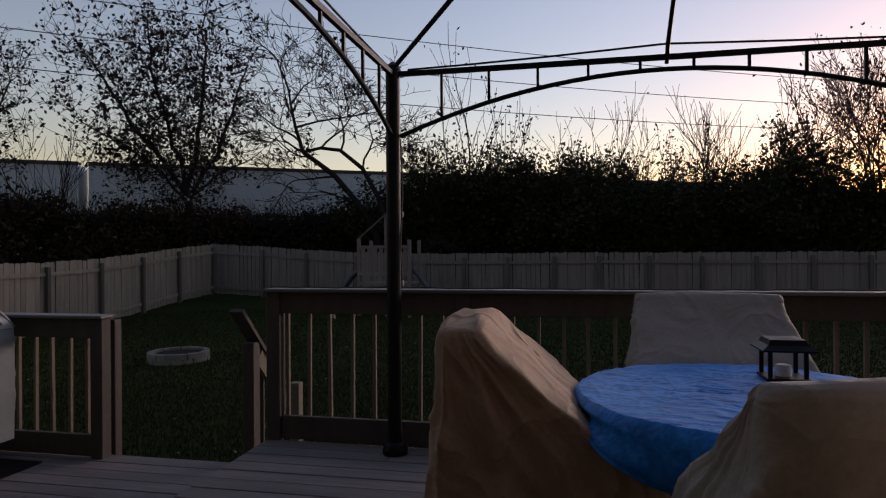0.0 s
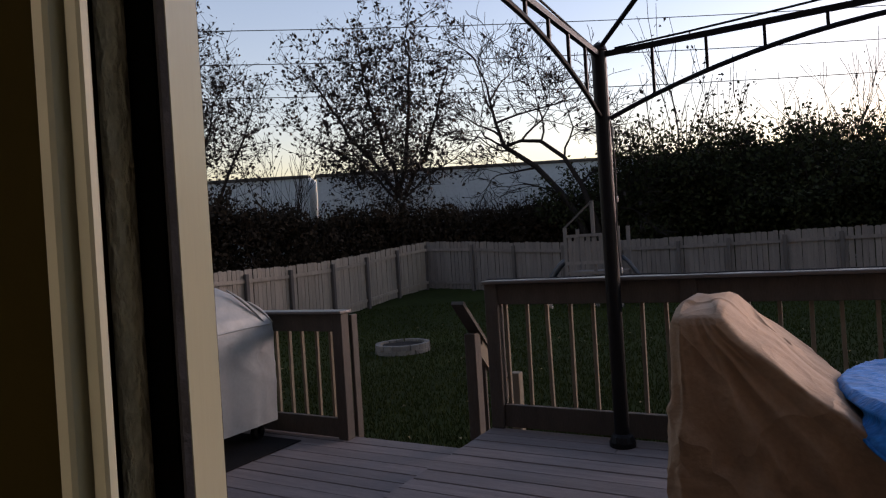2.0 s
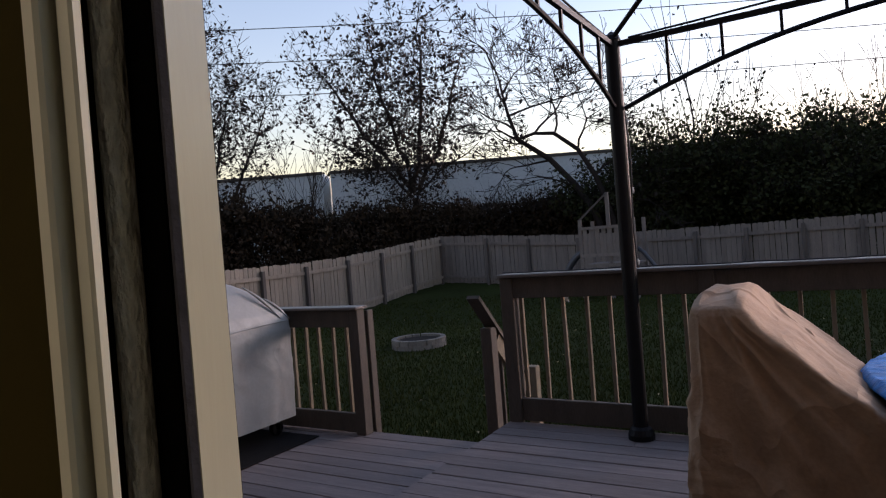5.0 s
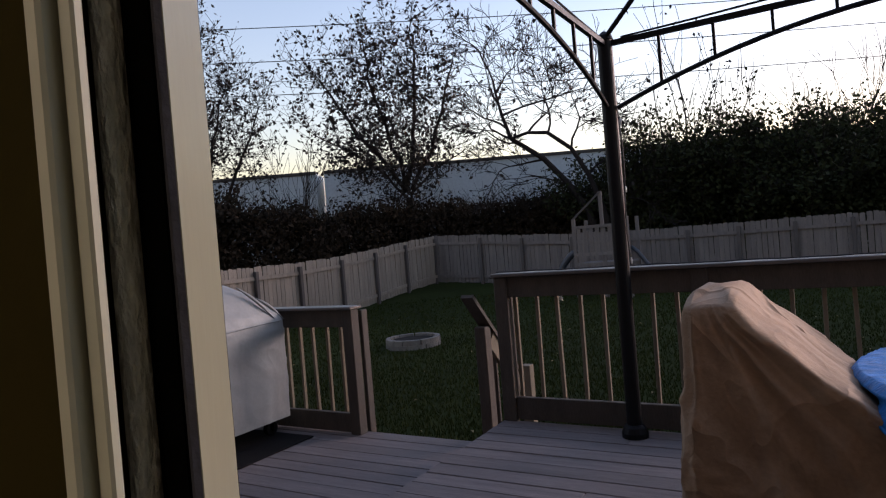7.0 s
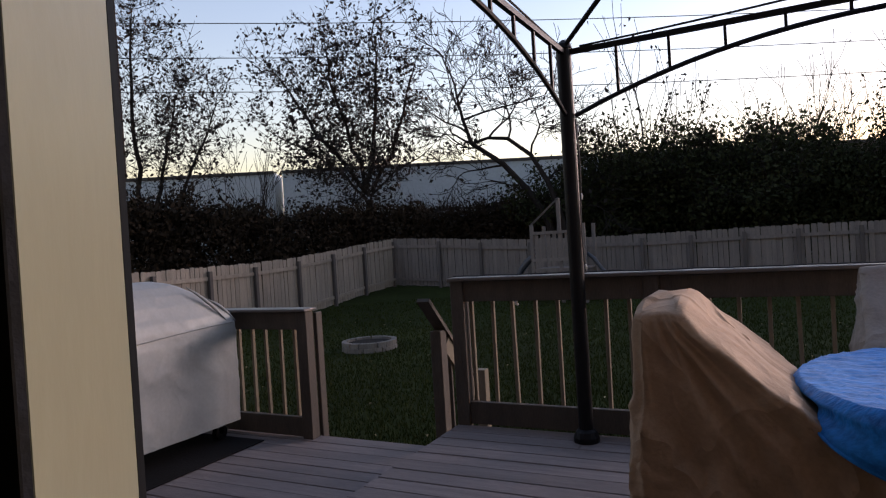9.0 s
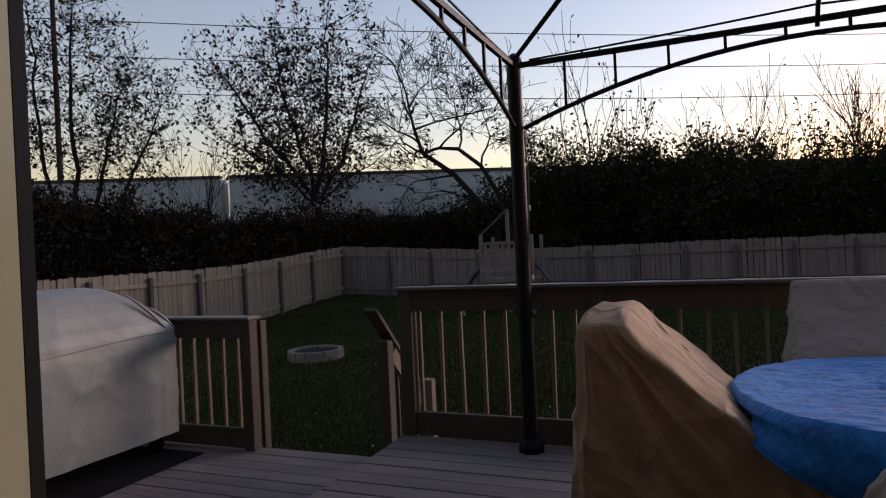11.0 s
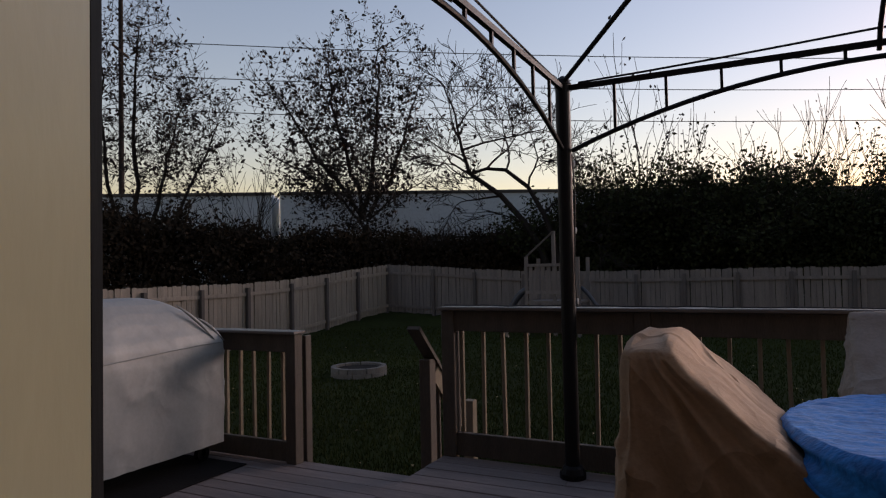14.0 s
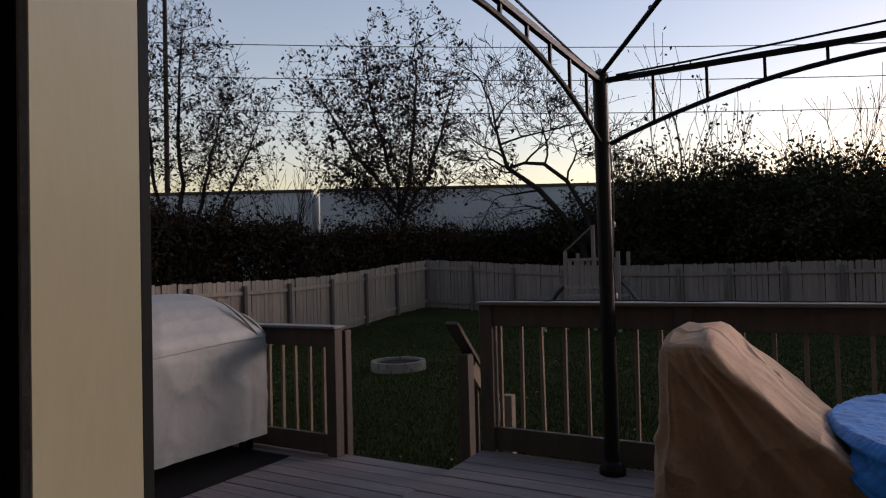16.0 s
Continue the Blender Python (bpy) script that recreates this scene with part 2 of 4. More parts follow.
# ---- house round the camera ----
def build_house():
    w = Shape()
    # wall beside and above the door opening; its unseen height blocks sky light
    w.box((-9, 0.165, -0.95), (-0.34, 0.30, 5.6)).box((1.75, 0.165, -0.95), (9, 0.30, 5.6)).box((-0.34, 0.165, 2.12), (1.75, 0.30, 5.6)).box((-0.34, 0.165, -0.95), (1.75, 0.30, -0.03))
    thing("wall_house", "dark rear house wall with a door opening, its unseen height added to block sky light", "wall", kind="structure", shape=w, material=SIDING)
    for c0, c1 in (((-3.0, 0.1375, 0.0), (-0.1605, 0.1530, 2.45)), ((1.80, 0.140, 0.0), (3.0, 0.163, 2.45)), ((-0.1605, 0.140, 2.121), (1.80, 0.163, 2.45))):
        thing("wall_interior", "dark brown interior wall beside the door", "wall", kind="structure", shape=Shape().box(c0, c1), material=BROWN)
    r = Shape().box((-3.1, -3.6, 0), (-3.0, 0.163, 2.5)).box((3.0, -3.6, 0), (3.1, 0.163, 2.5)).box((-3.1, -3.7, 0), (3.1, -3.6, 2.5))
    thing("wall_room", "plain unlit room walls", "wall", kind="structure", shape=r, material=PLASTER)
    thing("ceiling", "plain unlit room ceiling", "ceiling", kind="structure", shape=Shape().box((-3.1, -3.7, 2.5), (3.1, 0.163, 2.6)), material=PLASTER)
    thing("floor", "dark carpeted room floor", "floor", kind="structure", shape=Shape().box((-3.1, -3.7, -0.06), (3.1, 0.163, -0.004)), material=CARPET)
    # unseen roof, added with the tall wall to hold back sky light
    roof = Shape().box((-9.2, -6, 5.6), (9.2, 0.55, 5.72))
    roof.add([(-9.2, 0.6, 5.72), (9.2, 0.6, 5.72), (9.2, -6, 8.4), (-9.2, -6, 8.4)], [(0, 1, 2, 3)])
    thing("roof", "unseen dark house roof with a short eave, added to block sky light", "roof", kind="structure", shape=roof, material=UNDER)
    # door frame: the splayed cream stile, seals and inner casing
    d = thing("door_1", "open sliding patio door frame in cream vinyl", "door", kind="structure")
    upright = lambda plan: Shape().rings([[(x, y, z) for x, y in plan] for z in (-0.02, 2.12)])  # noqa: E731
    part("stile", upright([(-0.2475, 0.2543), (-0.1376, 0.1518), (-0.1388, 0.1505), (-0.2487, 0.2530)]), VINYL, d)
    # thin strip coloured like the stile edge in shade
    part("edge_shade", upright([(-0.13745, 0.1514), (-0.1384, 0.1503), (-0.1390, 0.1501), (-0.1390, 0.1505)]), EDGE_SHADE, d, "blue-grey strip painted as shade on the stile edge")
    part("outer_seal", upright([(-0.2488, 0.2556), (-0.295, 0.294), (-0.338, 0.294), (-0.338, 0.2556)]), RUBBER, d, "black rubber weather seal")
    part("latch", Shape().box((-0.290, 0.270, 1.02), (-0.262, 0.286, 1.03)), VINYL, d)
    part("channel", Shape().box((-0.190, 0.1535, -0.02), (-0.1445, 0.1560, 2.12)), RUBBER, d, "black door channel")
    part("brush_seal", Shape().tube([(-0.1535 + 0.0006 * soft_noise(z * 9, 2), 0.1500, z) for z in [-0.02 + 0.0428 * i for i in range(51)]], 0.0032, 10), BRUSHSEAL, d, "frayed grey brush seal", smooth=True)
    # both casing beads use the paler, room-lit vinyl colour
    part("casing", Shape().box((-0.1488, 0.1370, -0.02), (-0.1440, 0.1395, 2.12), 0.0006), BEAD, d, "vinyl casing bead with room light in its colour")
    part("casing", Shape().box((-0.1543, 0.1337, -0.02), (-0.1493, 0.1395, 2.12), 0.0008), BEAD, d, "vinyl casing bead with room light in its colour")
    part("casing_core", Shape().box((-0.1600, 0.1398, -0.02), (-0.1510, 0.1430, 2.12)), RUBBER, d)
    part("backing", Shape().box((-0.335, 0.1600, -0.02), (-0.1520, 0.1645, 2.12)), RUBBER, d)
    part("jamb", Shape().box((1.72, 0.139, -0.02), (1.80, 0.29, 2.12), 0.004), VINYL, d)
    part("head", Shape().box((-0.30, 0.145, 2.08), (1.72, 0.29, 2.119), 0.004), VINYL, d)
    part("threshold", Shape().box((-0.30, 0.165, -0.029), (1.72, 0.34, 0.012), 0.004), STEEL, d)


build_house()


# Unseen lamp, added so the room side of the door frame is lit.
def room_fill_lamp(x, y):
    l = thing("room_fill_lamp", "unseen small round warm ceiling lamp, added to light the door casing", "lamp")
    part("base", Shape().tube([(x, y, 2.46), (x, y, 2.499)], 0.12, 24), VINYL, l)
    glow = new("lamp_light", bpy.data.lights.new("lamp_light", "POINT"))
    glow.data.energy, glow.data.color, glow.data.shadow_soft_size = 6.5, (1.0, 0.88, 0.70), 0.12
    glow.location = (x, y, 2.30)
    glow.parent = l


room_fill_lamp(-1.5, -2.4)

# ---- deck ----
EDGE_X, LOW = -1.92, -0.18


def plank(length, width, thick):
    return Shape().box((0, 0, -thick), (length, width, 0), 0.004).mesh("board", DECK)


def build_deck():
    d = thing("deck", "weathered grey wooden deck on two levels", "deck", kind="structure")
    rng = random.Random(5)
    pitch, width = 0.1405, 0.1325
    meshes = {}

    def lay(x0, x1, y, z):
        wide = rng.choice((width, width, width + 0.004, width - 0.004))
        key = (round(x1 - x0, 2), wide)
        if key not in meshes:
            meshes[key] = plank(key[0], wide, 0.03)
        b = part("board", meshes[key], DECK, d)
        b.location = (x0, y, z + rng.uniform(-0.0015, 0.0015))
        b.rotation_euler = (rng.uniform(-0.005, 0.005), 0, rng.uniform(-0.0006, 0.0006))

    for i in range(26):
        y = 3.885 - width - i * pitch
        cut = (None, -1.05, None, 0.6, None, 1.5)[(i * 5 + 2) % 6]
        if cut is None:
            lay(EDGE_X, 3.3, y, 0)
        else:
            lay(EDGE_X, cut - 0.003, y, 0)
            lay(cut, 3.3, y, 0)
    for i in range(26):
        y = 3.93 - width - i * pitch
        lay(-6.4, EDGE_X - 0.012, y, LOW)
    part("joist_frame", Shape().box((EDGE_X + 0.004, 0.305, -0.22), (EDGE_X + 0.044, 3.86, -0.036)).box((EDGE_X + 0.044, 3.83, -0.22), (3.28, 3.87, -0.036)).box((-6.38, 3.86, -0.40), (EDGE_X - 0.02, 3.90, -0.216)).box((-6.39, 0.305, -0.40), (-6.35, 3.86, -0.216)).box((3.26, 0.305, -0.22), (3.29, 3.83, -0.036)), RAIL, d)
    part("underside", Shape().box((EDGE_X + 0.05, 0.31, -0.25), (3.25, 3.82, -0.05)).box((-6.34, 0.31, -0.42), (EDGE_X - 0.03, 3.85, -0.23)), UNDER, d)
    part("skirt", Shape().box((-6.38, 3.83, -0.98), (-3.2, 3.85, -0.43)).box((EDGE_X, 3.80, -0.98), (3.28, 3.82, -0.26)).box((EDGE_X - 0.02, 0.32, -0.98), (EDGE_X, 3.80, -0.26)), RAIL, d)


build_deck()


def railing(name, label, x0, x1, y, z, posts, bars, cap_z):
    """A deck railing along x: posts, cap board, inner boards and square balusters."""
    r = thing(name, label, "railing", "deck railings")
    top = cap_z - z
    for px in posts:
        part("post", Shape().box((px - 0.045, y - 0.045, z), (px + 0.045, y + 0.045, cap_z - 0.021), 0.005), RAIL, r)
    part("cap_board", Shape().box((x0, y - 0.07, cap_z - 0.020), (x1, y + 0.07, cap_z), 0.004), CAPWOOD, r, "greyed flat cap board")
    part("upper_board", Shape().box((x0 + 0.05, y - 0.03, cap_z - 0.155), (x1 - 0.02, y + 0.008, cap_z - 0.023), 0.004), RAIL, r)
    part("lower_board", Shape().box((x0 + 0.10, y - 0.03, z + 0.012), (x1 - 0.05, y + 0.008, z + 0.155), 0.004), RAIL, r)
    # narrow pale bars stand for the lit sides of wider brown balusters
    me = Shape().box((-0.0105, -0.014, 0), (0.0105, 0.014, top - 0.08), 0.002).mesh("baluster", LIT_BALUSTER)
    for i, bx in enumerate(bars):
        if min(abs(bx - p) for p in posts) < 0.055:
            continue
        b = part("baluster", me, LIT_BALUSTER, r)
        b.location = (bx, y + 0.0265, z + 0.045)
        b.rotation_euler = (0, radians(0.5 * math.sin(i * 2.3)), radians(4 * math.sin(i * 1.7)))
    return r


railing("deck_railing", "brown wooden deck railing with a greyed cap board", -1.925, 3.28, 3.915, 0.0, (-1.872, -0.655, 0.60, 1.87, 3.19), [-1.80 + 0.1445 * i for i in range(34)], 0.957)
railing("deck_railing", "lower brown wooden railing beside the step opening", -6.35, -3.06, 3.868, LOW, (-3.120, -4.7, -6.3), [-3.243 - 0.138 * i for i in range(22)], 0.775)


def stair_rail(x, label):
    r = thing("stair_railing", label, "railing", "stair railings")
    part("post", Shape().box((x - 0.045, 3.935, -0.40), (x + 0.035, 4.025, 0.60), 0.005), RAIL, r)
    # lower post and upper side board carry the side light in their colour
    part("post", Shape().box((x - 0.035, 4.60, -0.95), (x + 0.045, 4.68, 0.205), 0.005), LIT_BALUSTER, r, "lower post with side light in its colour")
    part("handrail", Shape().bar((x, 3.79, 0.825), (x, 4.47, 0.175), 0.09, 0.026), RAIL, r, "sloping brown handrail board")
    part("side_board", Shape().bar((x + 0.018, 4.028, 0.506), (x + 0.018, 4.46, 0.093), 0.028, 0.105), LIT_BALUSTER, r, "board under the handrail, side light in its colour")
    part("side_board", Shape().bar((x - 0.03, 4.02, -0.12), (x - 0.03, 4.62, -0.66), 0.03, 0.09), RAIL, r)
    for i in range(3):
        y = 4.12 + i * 0.14
        zt = 0.825 - (y - 3.79) * 0.956
        part("baluster", Shape().box((x - 0.014, y - 0.012, zt - 0.80), (x + 0.014, y + 0.012, zt - 0.03), 0.003), RAIL, r)


stair_rail(-2.075, "wooden stair railing with a sloping handrail")


def newel():
    n = thing("stair_newel", "slotted wooden newel board at the top of the stair", "newel")
    part("board", Shape().box((-3.094, 3.935, -0.60), (-3.064, 4.005, 0.735), 0.004), RAIL, n)
    part("block", Shape().box((-3.118, 3.945, 0.56), (-3.095, 3.995, 0.70)), RAIL, n)
    part("block", Shape().box((-3.118, 3.945, -0.17), (-3.095, 3.995, -0.02)), RAIL, n)


newel()


def stairs():
    s = thing("stairs", "short wooden stair down to the lawn", "stairs")
    for i in range(3):
        z, y = LOW - 0.19 * (i + 1), 3.94 + 0.27 * i
        part("tread", Shape().box((-2.98, y, z - 0.035), (-2.12, y + 0.28, z), 0.005), DECK, s)
        part("riser", Shape().box((-2.98, y - 0.001, z + 0.001), (-2.12, y + 0.019, z + 0.15)), RAIL, s)
    for x in (-3.0, -2.14):
        st = Shape()
        for xx in (x, x + 0.038):
            st.add([(xx, 3.93, -0.42), (xx, 3.93, -0.76), (xx, 4.35, -1.0), (xx, 4.80, -1.0), (xx, 4.80, -0.95)], [(0, 1, 2, 3, 4)])
        st.f += [(a, (a + 1) % 5, 5 + (a + 1) % 5, 5 + a) for a in range(5)]
        part("stringer", st, RAIL, s)


stairs()


# ---- gazebo frame ----
GX, GY, HALF_X, HALF_Y, BEAM = 0.497, 2.25, 1.536, 1.505, 2.228


def gazebo():
    g = thing("gazebo_frame", "black steel gazebo frame without its canopy, standing on the deck", "gazebo")
    for sx in (-1, 1):
        for sy in (-1, 1):
            x, y = GX + sx * HALF_X, GY + sy * HALF_Y
            p = part("post", Shape().tube([(x, y, 0.006), (x, y, 2.25)], 0.042, 20), STEEL, g, smooth=False)
            part("base_collar", Shape().tube([(x, y, 0.002), (x, y, 0.03), (x, y, 0.06), (x, y, 0.075)], [0.074, 0.074, 0.060, 0.046], 20), STEEL, p)
            part("cap", Shape().tube([(x, y, 2.25), (x, y, 2.275), (x, y, 2.30)], [0.05, 0.042, 0.012], 14), STEEL, p)
    peak = Vector((GX, GY, 3.0))

    def side(a, b, n):
        """One arched side between two posts: beam, arch, uprights and the thin canopy rod."""
        a, b = Vector(a), Vector(b)
        span = (b - a).length
        part("beam", Shape().bar(a + Vector((0, 0, BEAM)), b + Vector((0, 0, BEAM)), 0.026, 0.028), STEEL, g)
        low = lambda t: BEAM - 0.065 - 0.135 * ((t - 0.5) * span) ** 2  # noqa: E731
        part("arch", Shape().tube([a.lerp(b, t) + Vector((0, 0, low(t))) for t in [0.015 + 0.97 * i / 24 for i in range(25)]], 0.0135, 8), STEEL, g)
        for i in range(n):
            t = 0.5 + (i + 0.5 - n / 2) * 0.276 / span
            if 0.05 < t < 0.95:
                p = a.lerp(b, t)
                part("upright", Shape().bar(p + Vector((0, 0, low(t))), p + Vector((0, 0, BEAM - 0.01)), 0.015, 0.015), STEEL, g)
        rod = [a.lerp(b, t) + Vector((0, 0, BEAM + 0.022 + 0.05 * (1 - abs(2 * t - 1)) ** 1.5)) for t in (0.03, 0.15, 0.3, 0.5, 0.7, 0.85, 0.97)]
        part("canopy_rod", Shape().tube(rod, 0.006, 6), STEEL, g)
        for t in (0.16, 0.84):
            p = a.lerp(b, t)
            part("stand_off", Shape().bar(p + Vector((0, 0, BEAM)), p + Vector((0, 0, BEAM + 0.035)), 0.008, 0.008), STEEL, g)
        mid = a.lerp(b, 0.5)
        start = mid + Vector((0, 0, BEAM - 0.035))
        knee = mid.lerp(Vector((GX, GY, 0)), 0.18) + Vector((0, 0, BEAM + 0.20))
        part("rafter", Shape().tube([start, mid.lerp(Vector((GX, GY, 0)), 0.04) + Vector((0, 0, BEAM + 0.06)), knee, peak], 0.012, 8), STEEL, g)

    x0, x1, y0, y1 = GX - HALF_X, GX + HALF_X, GY - HALF_Y, GY + HALF_Y
    for a, b in (((x0, y1, 0), (x1, y1, 0)), ((x0, y0, 0), (x1, y0, 0)), ((x0, y0, 0), (x0, y1, 0)), ((x1, y0, 0), (x1, y1, 0))):
        side(a, b, 12)
    for x in (x0, x1):
        for y in (y0, y1):
            part("hip_rafter", Shape().tube([(x, y, 2.26), tuple(Vector((x, y, 2.27)).lerp(peak, 0.5)), peak], 0.0135, 8), STEEL, g)
    part("crown", Shape().tube([(GX, GY, 2.95), (GX, GY, 3.06)], 0.05, 14), STEEL, g)


gazebo()


# ---- covered chairs, table, grill ----
def rounded(x0, x1, y0, y1, z, r, n):
    """n points round a rectangle with rounded corners."""
    r = min(r, (x1 - x0) / 2 - 1e-4, (y1 - y0) / 2 - 1e-4)
    pts, corners = [], ((x1 - r, y1 - r, 0), (x0 + r, y1 - r, 90), (x0 + r, y0 + r, 180), (x1 - r, y0 + r, 270))
    sides = [(x1, y0 + r, x1, y1 - r), (x1 - r, y1, x0 + r, y1), (x0, y1 - r, x0, y0 + r), (x0 + r, y0, x1 - r, y0)]
    k = n // 4
    for s, (cx, cy, a0) in zip(sides, corners):
        for i in range(k - 4):
            t = i / (k - 4)
            pts.append(Vector((s[0] + (s[2] - s[0]) * t, s[1] + (s[3] - s[1]) * t, z)))
        for i in range(4):
            a = radians(a0 + 90 * i / 4)
            pts.append(Vector((cx + r * math.cos(a), cy + r * math.sin(a), z)))
    return pts


def draped(profile, width, seed, n=160, steps=84, fold=0.022, crease_depth=0.020, radius=0.05, crown=0.03, wave=7.0):
    """A cloth cover: profile rows of height, back, front, half-width factor; folds grow towards the hem."""
    zs = [p[0] for p in profile]
    rows = []
    top = zs[-1]
    for i in range(steps):
        t = i / (steps - 1)
        z = zs[0] + (top - zs[0]) * (1 - (1 - t) ** 1.5)
        back, front, f = (float(np.interp(z, zs, [p[c] for p in profile])) for c in (1, 2, 3))
        w = width / 2 * f
        ring = rounded(back, front, -w, w, z, radius * (1 if t < 0.9 else 0.7), n)
        mid = Vector(((back + front) / 2, 0, z))
        out = []
        for k, p in enumerate(ring):
            a = 2 * math.pi * k / len(ring)
            low = (1 - t) ** 0.8
            push = fold * low * (soft_noise(wave * math.cos(a) * 0.5 + seed, wave * math.sin(a) * 0.5, z * 0.7) * 1.3 + 0.5 * soft_noise(wave * 1.7 * math.cos(a), wave * 1.7 * math.sin(a) + seed, z * 1.2))
            push += 0.5 * crease_depth * soft_noise(p.x * 6 + seed, p.y * 6, p.z * 5)
            crease = 1 - abs(2 * soft_noise(p.x * 4.5 + p.z * 2.2 + seed, p.y * 4.5 + p.z * 1.4, p.z * 1.6 + seed))
            push += crease_depth * (max(0, crease) ** 6) * (0.4 + low) * (1 - t ** 5)
            fine = 1 - abs(2 * soft_noise(p.x * 11 - p.z * 5, p.y * 11 + seed, p.z * 7))
            push += 0.25 * crease_depth * max(0, fine) ** 5 * (1 - t ** 5)
            pleat = 1 - abs(2.2 * soft_noise(2.3 * math.cos(a) + seed, 2.3 * math.sin(a) - seed, z * 0.9))
            push += crease_depth * 1.1 * max(0, pleat) ** 3 * (0.25 + low) * (1 - t ** 6)
            way = (p - mid)
            way.z = 0
            q = p + (way.normalized() * push if way.length > 1e-5 else Vector())
            edge = min(1, abs(p.y) / max(w, 1e-4))
            q.z -= crown * edge ** 3 * t ** 3
            q.z += 0.008 * soft_noise(p.x * 5, p.y * 5 + seed, 3) * (0.3 + t)
            out.append(q)
        rows.append(out)
    s = Shape().rings(rows, caps=False)
    k = len(s.v) - len(rows[-1])
    centre = sum(rows[-1], Vector()) / len(rows[-1])
    centre.z = max(p.z for p in rows[-1]) + 0.003
    s.add([centre], [])
    m = len(rows[-1])
    s.f += [(k + i, k + (i + 1) % m, len(s.v) - 1) for i in range(m)]
    return s


BOXY = [(0.05, -0.06, 0.62, 1.34), (0.35, -0.035, 0.60, 1.26), (0.56, -0.02, 0.57, 1.21), (0.66, -0.01, 0.50, 1.16), (0.72, -0.005, 0.42, 1.11), (0.78, 0.0, 0.31, 1.06), (0.86, 0.0, 0.20, 1.02), (0.92, 0.0, 0.13, 1.0), (0.955, 0.005, 0.10, 0.995), (0.972, 0.015, 0.085, 0.985), (0.980, 0.03, 0.07, 0.965)]
CHAIR = [(0.05, -0.05, 0.72, 1.12), (0.35, -0.025, 0.68, 1.06), (0.50, -0.015, 0.62, 1.04), (0.58, -0.01, 0.55, 1.02), (0.64, -0.005, 0.475, 1.015), (0.70, 0.0, 0.405, 1.01), (0.76, 0.0, 0.335, 1.0), (0.84, 0.0, 0.250, 0.99), (0.90, 0.0, 0.180, 0.98), (0.945, 0.004, 0.145, 0.97), (0.970, 0.012, 0.125, 0.94), (0.982, 0.03, 0.105, 0.88)]
CHAIR = [(z, b - 0.022, f, w) for z, b, f, w in CHAIR]
STRAIGHT = [(z, b, f, 1 + (w - 1) * 0.5) for z, b, f, w in BOXY]


def chair_cover(x, y, turn, material, label, seed, width=0.58, rows=CHAIR):
    prof = rows
    ob = thing("chair_cover", label, "chair cover", "covered patio chairs", shape=draped(prof, width, seed, fold=0.024, crease_depth=0.022 if rows is CHAIR else 0.020, radius=0.028 if rows is CHAIR else 0.045, crown=0.034 if rows is CHAIR else 0.008), material=material, smooth=True)
    ob.matrix_world = pose(x, y, 0, 0, 0, turn)
    # hem
    z0, b, f, w = prof[0]
    hem = [p + Vector((0, 0, 0)) for p in rounded(b, f, -width / 2 * w, width / 2 * w, z0, 0.06, 48)]
    part("hem", Shape().tube([*hem, hem[0]], 0.006, 6), material, ob, smooth=True)
    return ob


chair_cover(-0.395, 2.345, 0, TAN, "tan fabric cover draped over a patio chair", 1.3, 0.60)
chair_cover(0.63, 3.47, -90, PALE, "pale beige fabric cover draped over a patio chair", 4.1, 0.665, STRAIGHT)
chair_cover(0.677, 1.27, 90, PALE, "pale beige fabric cover over a patio chair near the door", 7.7, 0.68, [(z * 0.986, b, f, w) for z, b, f, w in BOXY])

TX, TY, TR, TZ = 0.57, 2.345, 0.555, 0.72


